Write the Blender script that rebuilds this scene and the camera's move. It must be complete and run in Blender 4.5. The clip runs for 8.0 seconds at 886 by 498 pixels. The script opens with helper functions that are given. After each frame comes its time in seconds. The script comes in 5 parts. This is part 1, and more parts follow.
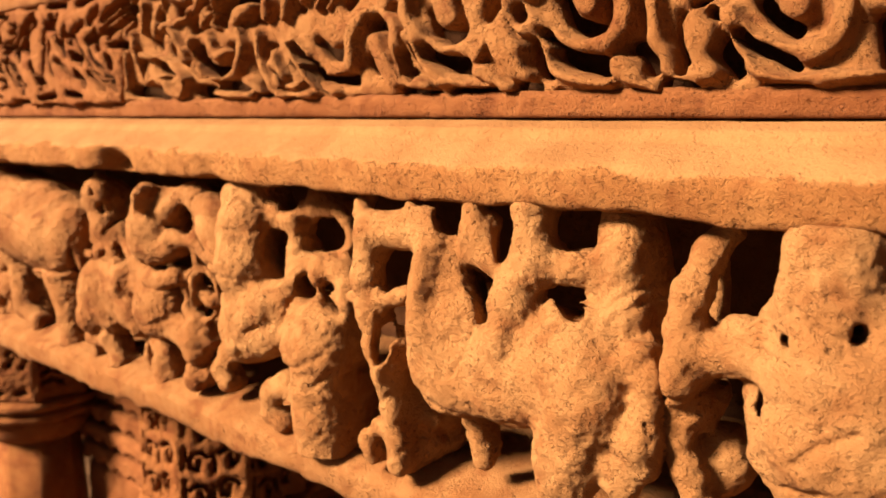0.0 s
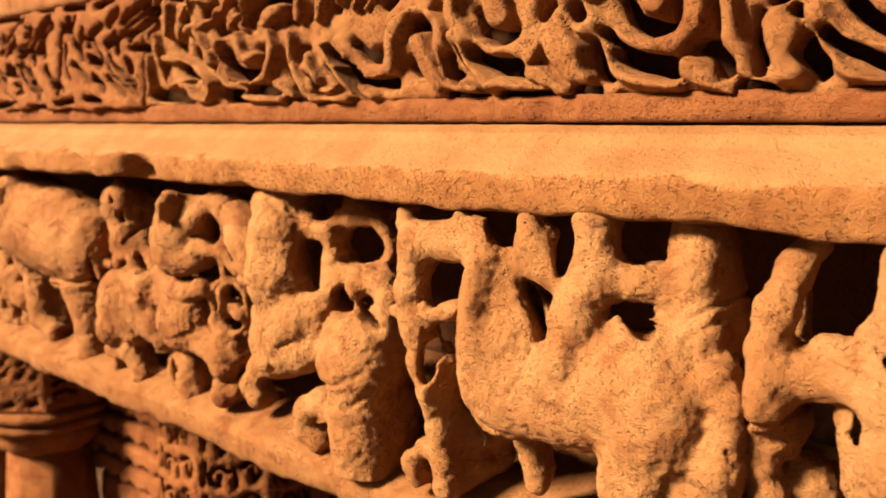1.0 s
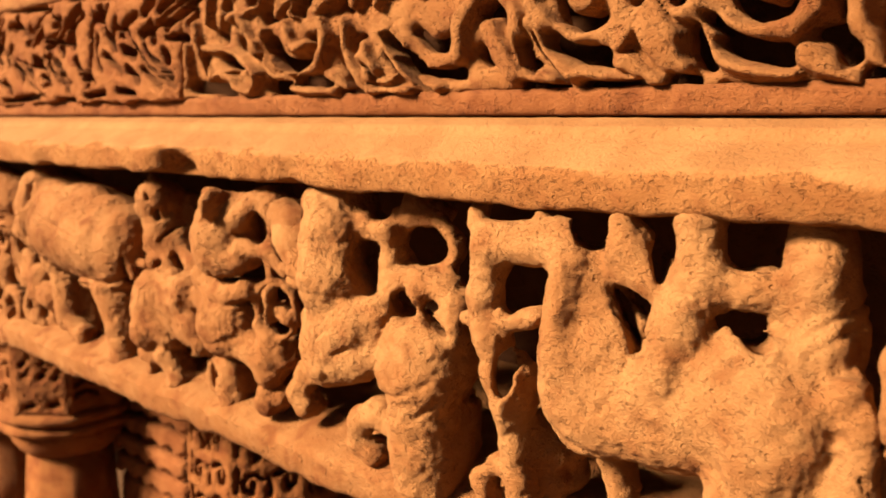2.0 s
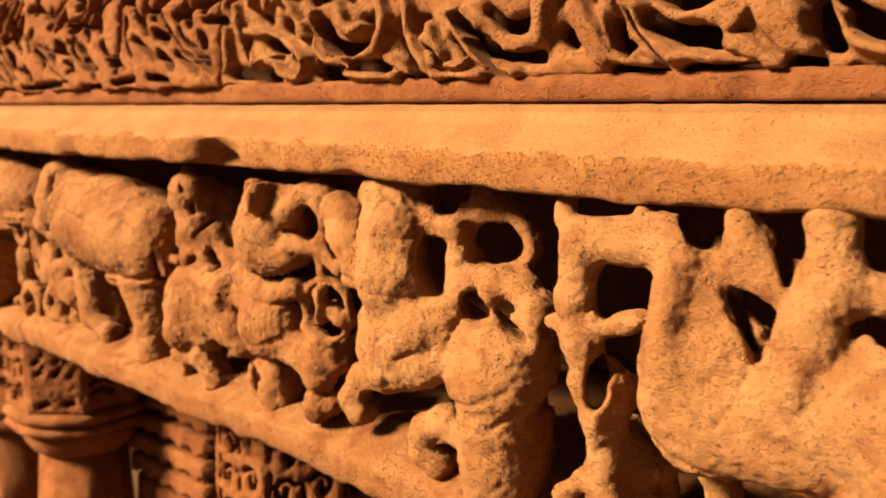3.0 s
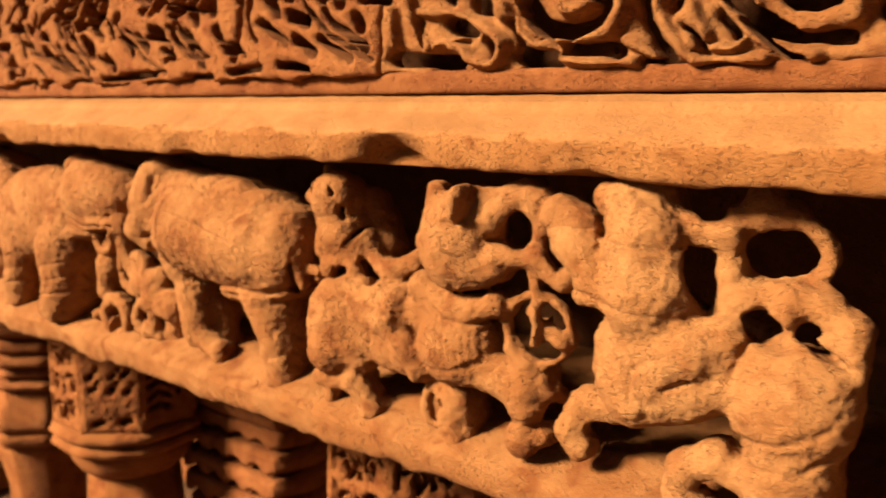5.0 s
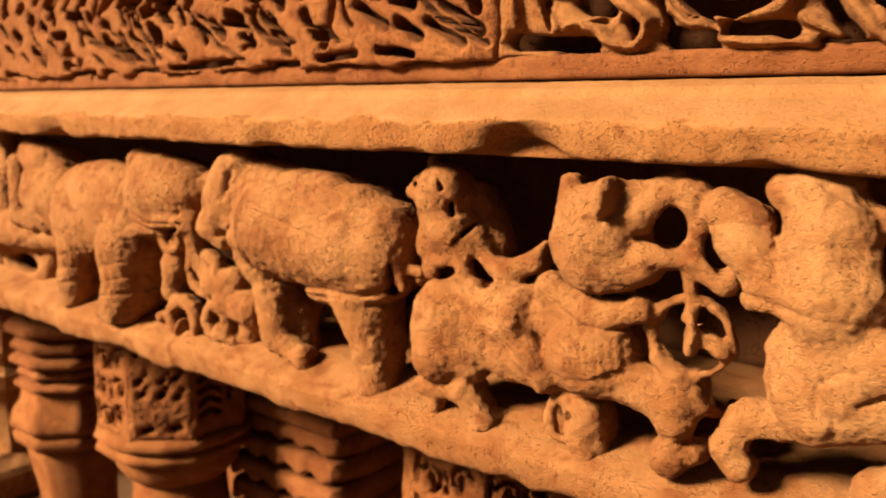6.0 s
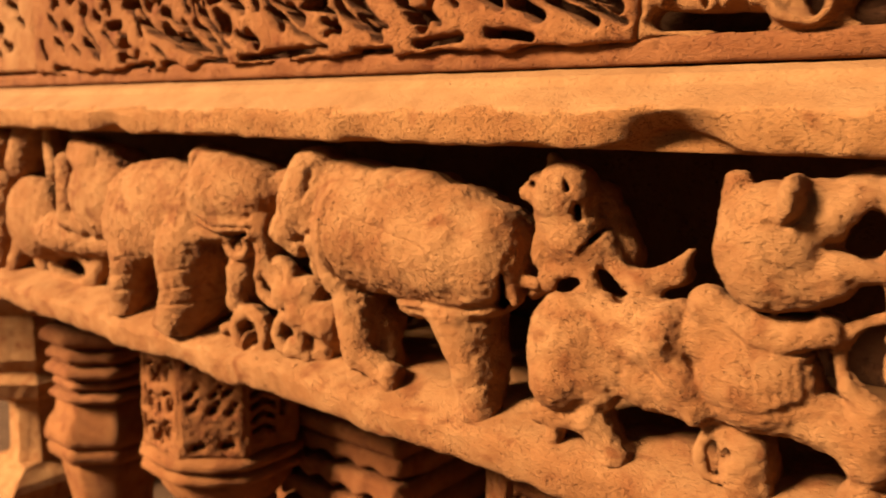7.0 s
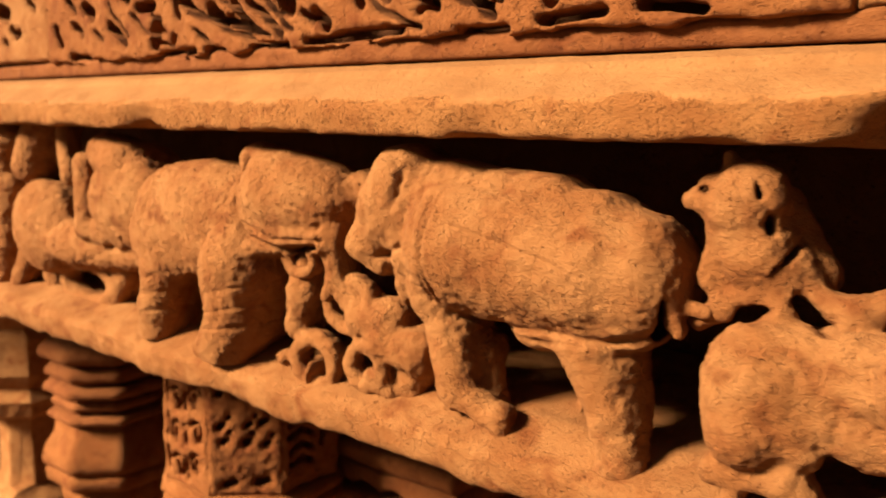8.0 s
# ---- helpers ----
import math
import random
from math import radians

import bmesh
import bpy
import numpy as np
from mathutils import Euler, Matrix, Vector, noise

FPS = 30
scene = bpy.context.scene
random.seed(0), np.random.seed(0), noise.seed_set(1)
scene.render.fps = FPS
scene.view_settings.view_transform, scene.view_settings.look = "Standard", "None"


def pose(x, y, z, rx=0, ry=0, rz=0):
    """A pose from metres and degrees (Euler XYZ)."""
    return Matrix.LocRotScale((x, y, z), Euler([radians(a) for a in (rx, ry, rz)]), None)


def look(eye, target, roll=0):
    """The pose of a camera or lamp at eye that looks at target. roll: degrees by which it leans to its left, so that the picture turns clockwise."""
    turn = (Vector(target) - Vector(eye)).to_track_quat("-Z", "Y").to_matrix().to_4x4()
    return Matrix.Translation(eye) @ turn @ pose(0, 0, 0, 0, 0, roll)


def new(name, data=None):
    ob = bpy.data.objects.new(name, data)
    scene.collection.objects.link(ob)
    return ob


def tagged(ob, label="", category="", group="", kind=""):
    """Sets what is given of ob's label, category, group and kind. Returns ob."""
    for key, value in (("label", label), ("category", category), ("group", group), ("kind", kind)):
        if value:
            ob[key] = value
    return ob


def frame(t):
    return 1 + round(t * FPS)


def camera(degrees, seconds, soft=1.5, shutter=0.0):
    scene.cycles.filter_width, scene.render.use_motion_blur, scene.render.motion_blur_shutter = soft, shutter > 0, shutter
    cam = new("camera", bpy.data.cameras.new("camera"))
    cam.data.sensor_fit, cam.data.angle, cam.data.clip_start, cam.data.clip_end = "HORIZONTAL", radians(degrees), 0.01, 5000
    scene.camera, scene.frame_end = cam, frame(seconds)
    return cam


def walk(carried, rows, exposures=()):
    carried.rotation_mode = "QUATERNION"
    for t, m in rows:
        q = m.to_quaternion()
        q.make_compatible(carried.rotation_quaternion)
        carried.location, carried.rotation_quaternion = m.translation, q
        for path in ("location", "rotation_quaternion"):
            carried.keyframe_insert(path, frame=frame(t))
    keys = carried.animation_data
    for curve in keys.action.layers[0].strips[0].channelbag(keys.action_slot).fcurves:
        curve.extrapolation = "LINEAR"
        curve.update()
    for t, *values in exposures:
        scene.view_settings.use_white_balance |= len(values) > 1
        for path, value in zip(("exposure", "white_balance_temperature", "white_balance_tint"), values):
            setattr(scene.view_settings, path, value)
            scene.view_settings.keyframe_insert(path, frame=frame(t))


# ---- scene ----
cam = camera(57.3, 8.0, 1.5, 0.4)
METRES, EYE, TILT, LEAN, TURN = 1.2, 1.5, -8.5, -0.7, 40.3
ROWS = [
    (0.0, 0.0, 0.0, 0.0, 0.0, 0.0, -0.0),
    (0.5, -0.0203, 0.0186, 0.0042, -0.11, 0.22, 0.16),
    (1.0, -0.0434, 0.041, 0.0083, 0.13, 0.22, 0.19),
    (1.5, -0.0726, 0.0675, 0.0122, 0.46, 0.16, 0.05),
    (3.0, -0.1757, 0.1512, 0.0171, 0.26, -0.5, -0.16),
    (3.5, -0.2244, 0.1781, 0.0217, -0.15, -0.59, -0.15),
    (4.0, -0.281, 0.2056, 0.027, -0.79, -0.74, 0.15),
    (4.5, -0.3463, 0.2345, 0.0313, -1.65, -0.92, 0.59),
    (5.0, -0.4236, 0.2654, 0.0352, -2.11, -1.09, 0.55),
    (6.5, -0.5937, 0.3824, 0.0328, -1.48, -0.96, 0.22),
    (7.0, -0.6397, 0.4473, 0.0345, -0.76, -0.63, 0.14),
    (7.5, -0.698, 0.5292, 0.0344, -0.79, -0.28, 0.03),
    (8.0, -0.7717, 0.6028, 0.047, -2.13, -0.4, 0.21),
]
walk(cam, [(t, pose(0, 0, EYE, TILT, LEAN, TURN) @ pose(METRES * x, METRES * y, METRES * z, 90 + pitch, roll, yaw)) for t, x, y, z, yaw, pitch, roll in ROWS],
     exposures=[(0.0, 1.72, 8500, 12.0), (3.0, 1.64, 9000, 13.2), (5.0, 1.58, 9100, 13.2), (8.0, 1.53, 8900, 12.4)])
cam.data.dof.use_dof, cam.data.dof.focus_distance, cam.data.dof.aperture_fstop = True, 0.76, 5.6

# ---- daylight ----
SUN_AZIMUTH, SUN_HEIGHT = -34.0, 32.0      # degrees to the right of the wall's normal, degrees above the horizon
world = bpy.data.worlds.new("sky")
scene.world = world
world.use_nodes = True
sky = world.node_tree.nodes.new("ShaderNodeTexSky")
sky.sky_type, sky.sun_disc = "NISHITA", False
sky.sun_elevation, sky.sun_rotation = radians(SUN_HEIGHT), radians(180 - SUN_AZIMUTH)
background = world.node_tree.nodes["Background"]
world.node_tree.links.new(sky.outputs[0], background.inputs[0])
background.inputs[1].default_value = 0.008
sun_data = bpy.data.lights.new("sun", "SUN")
sun_data.energy, sun_data.angle, sun_data.color = 5.0, radians(14), (1.0, 0.87, 0.69)
sun = new("sun", sun_data)
sun_way = Vector((math.sin(radians(SUN_AZIMUTH)) * math.cos(radians(SUN_HEIGHT)),
                  -math.cos(radians(SUN_AZIMUTH)) * math.cos(radians(SUN_HEIGHT)), math.sin(radians(SUN_HEIGHT))))
sun.matrix_world = look(sun_way * 20, (0, 0, 0))
scene.view_settings.use_white_balance = True
scene.view_settings.white_balance_temperature = 9000
scene.view_settings.white_balance_tint = 13

# ---- materials ----


def sandstone(name, pale, mid, deep, grain=1.0, pits=1.0, rough=0.9, worn=None):
    """Weathered sandstone: two tones in drifts, red stains, sandy grain, ragged pits and soft erosion.
    worn: two tones of a rubbed, smooth crust over the upper part of the cornice, with a ragged lower edge."""
    mat = bpy.data.materials.new(name)
    mat.use_nodes = True
    nodes, links = mat.node_tree.nodes, mat.node_tree.links
    bsdf = nodes["Principled BSDF"]
    bsdf.inputs["Roughness"].default_value = rough
    bsdf.inputs["Specular IOR Level"].default_value = 0.3
    where = nodes.new("ShaderNodeNewGeometry").outputs["Position"]

    def noise_at(scale, detail, roughness=0.6, bend=0.0):
        n = nodes.new("ShaderNodeTexNoise")
        n.inputs["Scale"].default_value, n.inputs["Detail"].default_value = scale, detail
        n.inputs["Roughness"].default_value, n.inputs["Distortion"].default_value = roughness, bend
        links.new(where, n.inputs["Vector"])
        return n.outputs[0]

    def ramp(value, low, high, to_low=0.0, to_high=1.0):
        r = nodes.new("ShaderNodeMapRange")
        r.interpolation_type = "SMOOTHSTEP"
        r.inputs["From Min"].default_value, r.inputs["From Max"].default_value = low, high
        r.inputs["To Min"].default_value, r.inputs["To Max"].default_value = to_low, to_high
        links.new(value, r.inputs["Value"])
        return r.outputs[0]

    def sums(kind, a, b):
        m = nodes.new("ShaderNodeMath")
        m.operation = kind
        for socket, value in zip(m.inputs, (a, b)):
            if isinstance(value, float):
                socket.default_value = value
            else:
                links.new(value, socket)
        return m.outputs[0]

    def mix(kind, amount, a, b):
        m = nodes.new("ShaderNodeMix")
        m.data_type, m.blend_type = "RGBA", kind
        for socket, value in ((m.inputs[0], amount), (m.inputs[6], a), (m.inputs[7], b)):
            if isinstance(value, float):
                socket.default_value = value
            elif isinstance(value, tuple):
                socket.default_value = (*value, 1)
            else:
                links.new(value, socket)
        return m.outputs[2]

    drift = ramp(noise_at(12, 6, 0.65), 0.36, 0.64)
    stain = ramp(noise_at(26, 3, 0.5, 0.5), 0.48, 0.80)
    colour = mix("MIX", drift, mid, pale)
    colour = mix("MIX", stain, colour, deep)
    crust = None
    if worn:
        height = nodes.new("ShaderNodeSeparateXYZ")
        links.new(where, height.inputs[0])
        edge = sums("ADD", height.outputs[2], ramp(noise_at(16, 6, 0.6), 0.25, 0.75, -0.008, 0.008))
        crust = ramp(edge, 1.4575, 1.4665)
        colour = mix("MIX", crust, colour, mix("MIX", drift, worn[0], worn[1]))
    sand = ramp(noise_at(700, 4, 0.7), 0.28, 0.72)
    colour = mix("MULTIPLY", 0.7, colour, mix("MIX", sand, (0.91, 0.89, 0.88), (1.10, 1.10, 1.10)))
    links.new(colour, bsdf.inputs["Base Color"])
    cells = nodes.new("ShaderNodeTexVoronoi")
    cells.inputs["Scale"].default_value = 95
    links.new(where, cells.inputs["Vector"])
    holes = sums("MAXIMUM", ramp(cells.outputs["Distance"], 0.13, 0.24), ramp(noise_at(34, 3), 0.52, 0.60, 1.0, 0.0))
    hollow = sums("MAXIMUM", ramp(noise_at(210, 3, 0.6), 0.26, 0.46), ramp(noise_at(18, 4), 0.32 + 0.12 * pits, 0.48 + 0.12 * pits))
    calm = ramp(crust, 0.0, 1.0, 1.0, 0.4) if worn else None
    last = None
    for value, distance, strength in ((noise_at(150, 5, 0.65), 0.0055, 0.5 * grain), (noise_at(360, 6, 0.75), 0.0044, 0.9 * grain), (hollow, 0.0065, 0.8 * pits), (holes, 0.0050, 0.9)):
        bump = nodes.new("ShaderNodeBump")
        bump.inputs["Distance"].default_value, bump.inputs["Strength"].default_value = distance, min(strength, 1.0)
        if worn:
            links.new(sums("MULTIPLY", calm, min(strength, 1.0)), bump.inputs["Strength"])
        links.new(value, bump.inputs["Height"])
        if last:
            links.new(last, bump.inputs["Normal"])
        last = bump.outputs[0]
    links.new(last, bsdf.inputs["Normal"])
    return mat


carved = sandstone("carved_sandstone", (0.372, 0.164, 0.066), (0.286, 0.107, 0.037), (0.200, 0.057, 0.016), 1.15, 0.95)
# paler, yellower stone; its tone also holds the brighter light at the right end
pale_carved = sandstone("pale_carved_sandstone", (0.442, 0.212, 0.090), (0.356, 0.148, 0.056), (0.250, 0.082, 0.026), 1.25, 1.1)
scroll_stone = sandstone("scroll_sandstone", (0.352, 0.152, 0.059), (0.280, 0.104, 0.035), (0.200, 0.057, 0.018), 1.2, 1.2)
# redder stone, darkened further for dimmer light on the left and under the ledge
scroll_red_shade = sandstone("red_shade_scroll_sandstone", (0.318, 0.116, 0.040), (0.252, 0.080, 0.024), (0.182, 0.044, 0.012), 1.2, 1.2)
# the sandstone with recess shade put into its base colour
shade_stone = sandstone("shaded_recess_sandstone", (0.153, 0.057, 0.023), (0.122, 0.041, 0.016), (0.092, 0.028, 0.010))
red_stone = sandstone("red_sandstone", (0.280, 0.098, 0.035), (0.218, 0.066, 0.021), (0.155, 0.038, 0.011), 1.1, 1.0)
# crust tones lowered and front tones raised to even out sun on the slope
ledge_stone = sandstone("ledge_sandstone", (0.405, 0.172, 0.063), (0.335, 0.128, 0.042), (0.240, 0.074, 0.021), 1.6, 2.1,
                        worn=((0.272, 0.130, 0.054), (0.230, 0.100, 0.038)))
earth = sandstone("dry_earth", (0.125, 0.062, 0.032), (0.098, 0.046, 0.023), (0.072, 0.032, 0.016))

# ---- tools ----
table = np.random.RandomState(7).rand(32, 32, 32)


def lumps(p, scale, seed=0.0):
    """Smooth value noise, -1 to 1, at the places p (n x 3)."""
    q = p * scale + seed
    i = np.floor(q).astype(int)
    f = q - i
    f = f * f * (3 - 2 * f)
    total = 0
    for a in (0, 1):
        for b in (0, 1):
            for c in (0, 1):
                w = (f[..., 0] if a else 1 - f[..., 0]) * (f[..., 1] if b else 1 - f[..., 1]) * (f[..., 2] if c else 1 - f[..., 2])
                total = total + w * table[(i[..., 0] + a) % 32, (i[..., 1] + b) % 32, (i[..., 2] + c) % 32]
    return total * 2 - 1


def mesh_of(name, points, faces, materials, smooth=True, which=None):
    me = bpy.data.meshes.new(name)
    me.from_pydata(points.tolist() if hasattr(points, "tolist") else points, [], faces.tolist() if hasattr(faces, "tolist") else faces)
    for m in materials if isinstance(materials, (list, tuple)) else [materials]:
        me.materials.append(m)
    if which is not None:
        me.polygons.foreach_set("material_index", which)
    me.polygons.foreach_set("use_smooth", [smooth] * len(me.polygons))
    me.update()
    return me


def part(name, me, parent, label=""):
    ob = new(name, me)
    ob.parent = parent
    return tagged(ob, label)


def surface(field, origin, step):
    """The skin of a field that is negative inside, as one closed mesh of four-sided faces."""
    inside = field < 0
    total = np.zeros(tuple(n - 1 for n in field.shape) + (3,))
    count = np.zeros(total.shape[:3])
    shape = np.array(field.shape)
    cuts = []
    for axis in range(3):
        lo = [slice(None)] * 3
        hi = [slice(None)] * 3
        lo[axis], hi[axis] = slice(0, -1), slice(1, None)
        a, b = field[tuple(lo)], field[tuple(hi)]
        cross = inside[tuple(lo)] != inside[tuple(hi)]
        idx = np.argwhere(cross)
        va, vb = a[cross], b[cross]
        place = idx.astype(float)
        place[:, axis] += va / (va - vb)
        cuts.append((axis, idx, va < 0))
        u, v = [k for k in range(3) if k != axis]
        for du in (0, 1):
            for dv in (0, 1):
                cell = idx.copy()
                cell[:, u] -= du
                cell[:, v] -= dv
                ok = (cell[:, u] >= 0) & (cell[:, v] >= 0) & (cell[:, u] < shape[u] - 1) & (cell[:, v] < shape[v] - 1)
                c = cell[ok]
                np.add.at(total, (c[:, 0], c[:, 1], c[:, 2]), place[ok])
                np.add.at(count, (c[:, 0], c[:, 1], c[:, 2]), 1)
    used = count > 0
    number = np.full(count.shape, -1)
    number[used] = np.arange(used.sum())
    points = total[used] / count[used][:, None] * step + np.array(origin)
    faces = []
    for axis, idx, way in cuts:
        u, v = [(1, 2), (2, 0), (0, 1)][axis]
        ok = (idx[:, u] > 0) & (idx[:, v] > 0) & (idx[:, u] < shape[u] - 1) & (idx[:, v] < shape[v] - 1)
        idx, way = idx[ok], way[ok]
        ring = []
        for du, dv in ((1, 1), (0, 1), (0, 0), (1, 0)):
            c = idx.copy()
            c[:, u] -= du
            c[:, v] -= dv
            ring.append(number[c[:, 0], c[:, 1], c[:, 2]])
        quad = np.stack(ring, 1)
        quad[~way] = quad[~way][:, ::-1]
        faces.append(quad)
    return points, np.concatenate(faces)


DEPTH = 2.2      # how much further the forms run back into the stone than they stand out of it
LEAN_OF_CUTS = 0.55      # hollows were cut from one side: they run back aslant


class Carving:
    """A figure cut from one block: balls, limbs and rings that flow into each other, and hollows cut out of them."""

    def __init__(self, step=0.0022, blend=0.008, edge=0.005):
        self.step, self.blend, self.edge, self.forms, self.lines = step, blend, edge, [], []

    def ball(self, x, y, z, rx, ry, rz, turn=0):
        self.forms.append(("ball", 1, (x, y, z), (rx, ry, rz), radians(turn)))

    def cut_ball(self, x, y, z, rx, ry, rz, turn=0):
        self.forms.append(("ball", -1, (x, y, z), (rx, ry, rz), radians(turn)))

    def limb(self, x, y, z, r, x2, y2, z2, r2):
        self.forms.append(("limb", 1, (x, y, z), (x2, y2, z2), (r, r2)))

    def ring(self, x, y, z, rx, rz, r):
        self.forms.append(("ring", 1, (x, y, z), (rx, rz), r))

    def crease(self, x, z, x2, z2, width, deep):
        """A line engraved into the face, in the plane of the wall."""
        self.lines.append((x, z, x2, z2, width, deep))

    def reach(self, form):
        kind, sign, a, b, c = form
        a = np.array(a)
        if kind == "ball":
            r = np.array((max(b[0], b[2]) if c else b[0], b[1], max(b[0], b[2]) if c else b[2]))
            if sign < 0:
                r[0] += LEAN_OF_CUTS * r[1] * DEPTH
            lo, hi = a - r, a + r
        elif kind == "limb":
            b = np.array(b)
            lo, hi = np.minimum(a - c[0], b - c[1]), np.maximum(a + c[0], b + c[1])
        else:
            r = np.array((b[0] + c, c, b[1] + c))
            lo, hi = a - r, a + r
        hi[1] = a[1] + (hi[1] - a[1]) * DEPTH
        return lo, hi

    def build(self, low=None, high=None, erode=1.0):
        adds = [f for f in self.forms if f[1] > 0]
        lo = np.min([self.reach(f)[0] for f in adds], 0) - 0.012
        hi = np.max([self.reach(f)[1] for f in adds], 0) + 0.012
        lo[2], hi[2] = max(lo[2], low or lo[2]), min(hi[2], high or hi[2])
        n = np.ceil((hi - lo) / self.step).astype(int) + 1
        field = np.full(n, 0.03)
        grid = [lo[k] + np.arange(n[k]) * self.step for k in range(3)]
        for form in adds + [f for f in self.forms if f[1] < 0]:
            kind, sign, a, b, c = form
            fl, fh = self.reach(form)
            i0 = np.maximum(((fl - 0.022 - lo) / self.step).astype(int), 0)
            i1 = np.minimum(((fh + 0.022 - lo) / self.step).astype(int) + 1, n)
            if (i1 <= i0).any():
                continue
            box = tuple(slice(i0[k], i1[k]) for k in range(3))
            x, y, z = np.meshgrid(*(grid[k][i0[k]:i1[k]] for k in range(3)), indexing="ij")
            rear = y
            y = np.where(y > a[1], a[1] + (y - a[1]) / DEPTH, y)
            if kind == "ball":
                dx, dy, dz = x - a[0], y - a[1], z - a[2]
                if sign < 0:
                    dx = dx + LEAN_OF_CUTS * (rear - a[1])
                if c:
                    dx, dz = dx * math.cos(c) + dz * math.sin(c), dz * math.cos(c) - dx * math.sin(c)
                k0 = np.sqrt((dx / b[0]) ** 2 + (dy / b[1]) ** 2 + (dz / b[2]) ** 2)
                k1 = np.sqrt((dx / b[0] ** 2) ** 2 + (dy / b[1] ** 2) ** 2 + (dz / b[2] ** 2) ** 2)
                d = k0 * (k0 - 1) / np.maximum(k1, 1e-6)
            elif kind == "limb":
                way = np.array(b) - np.array(a)
                t = ((x - a[0]) * way[0] + (y - a[1]) * way[1] + (z - a[2]) * way[2]) / max(way @ way, 1e-9)
                t = np.clip(t, 0, 1)
                d = np.sqrt((x - a[0] - t * way[0]) ** 2 + (y - a[1] - t * way[1]) ** 2 + (z - a[2] - t * way[2]) ** 2)
                d = d - (c[0] + (c[1] - c[0]) * t)
            else:
                dx, dz = (x - a[0]), (z - a[2])
                k0 = np.sqrt((dx / b[0]) ** 2 + (dz / b[1]) ** 2)
                k1 = np.sqrt((dx / b[0] ** 2) ** 2 + (dz / b[1] ** 2) ** 2)
                flat = k0 * (k0 - 1) / np.maximum(k1, 1e-6)
                d = np.sqrt(flat ** 2 + (y - a[1]) ** 2) - c
            old = field[box]
            if sign > 0:
                h = np.maximum(self.blend - np.abs(old - d), 0) / self.blend
                field[box] = np.minimum(old, d) - h * h * self.blend / 4
            else:
                k = self.edge
                h = np.maximum(k - np.abs(old + d), 0) / k
                field[box] = np.maximum(old, -d) + h * h * k / 4
        near = np.abs(field) < 0.012
        p = np.argwhere(near) * self.step + lo
        field[near] += erode * (0.0020 * lumps(p, 42) + 0.0014 * lumps(p, 110, 3.3) + 0.0010 * lumps(p, 230, 9.1))
        if self.lines:
            dent = np.zeros(len(p))
            for ax, az, bx, bz, w, deep in self.lines:
                wx, wz = bx - ax, bz - az
                t = np.clip(((p[:, 0] - ax) * wx + (p[:, 2] - az) * wz) / (wx * wx + wz * wz), 0, 1)
                away = ((p[:, 0] - ax - t * wx) ** 2 + (p[:, 2] - az - t * wz) ** 2) / (w * w)
                dent = np.maximum(dent, deep * np.exp(-away))
            field[near] += dent
        for axis in range(3):
            edge = [slice(None)] * 3
            for side in (0, -1):
                edge[axis] = side
                field[tuple(edge)] = np.maximum(field[tuple(edge)], 0.002)
        return surface(field, lo, self.step)


def profile_run(name, profile, x0, x1, step, materials, bands, wear, close=True):
    """A moulding: a profile of (y, z) swept along x, worn by wear(points) into place."""
    xs = np.arange(x0, x1 + step / 2, step)
    prof = np.array(profile)
    n, m = len(xs), len(prof)
    pts = np.zeros((n, m, 3))
    pts[:, :, 0] = xs[:, None]
    pts[:, :, 1], pts[:, :, 2] = prof[None, :, 0], prof[None, :, 1]
    pts = wear(pts)
    faces, which = [], []
    i = np.arange(n - 1)
    for k in range(m if close else m - 1):
        k2 = (k + 1) % m
        faces.append(np.stack((i * m + k, (i + 1) * m + k, (i + 1) * m + k2, i * m + k2), 1))
        which += [bands[k]] * (n - 1)
    faces = np.concatenate(faces).tolist()
    if close:
        faces += [list(range(m)), list(range((n - 1) * m, n * m))[::-1]]
        which += [0, 0]
    return mesh_of(name, pts.reshape(-1, 3), faces, materials, True, which)


def refine(corners, step):
    """Points along an open chain of (y, z) corners, no further apart than step."""
    out = [corners[0]]
    for a, b in zip(corners, corners[1:]):
        k = max(1, math.ceil(math.dist(a, b) / step))
        out += [(a[0] + (b[0] - a[0]) * j / k, a[1] + (b[1] - a[1]) * j / k) for j in range(1, k + 1)]
    return out


def finish(name, bm, material, smooth=False):
    me = bpy.data.meshes.new(name)
    bm.to_mesh(me)
    bm.free()
    me.materials.append(material)
    me.polygons.foreach_set("use_smooth", [smooth] * len(me.polygons))
    return me

# ---- the wall ----
LEFT, RIGHT = -5.3, 0.55


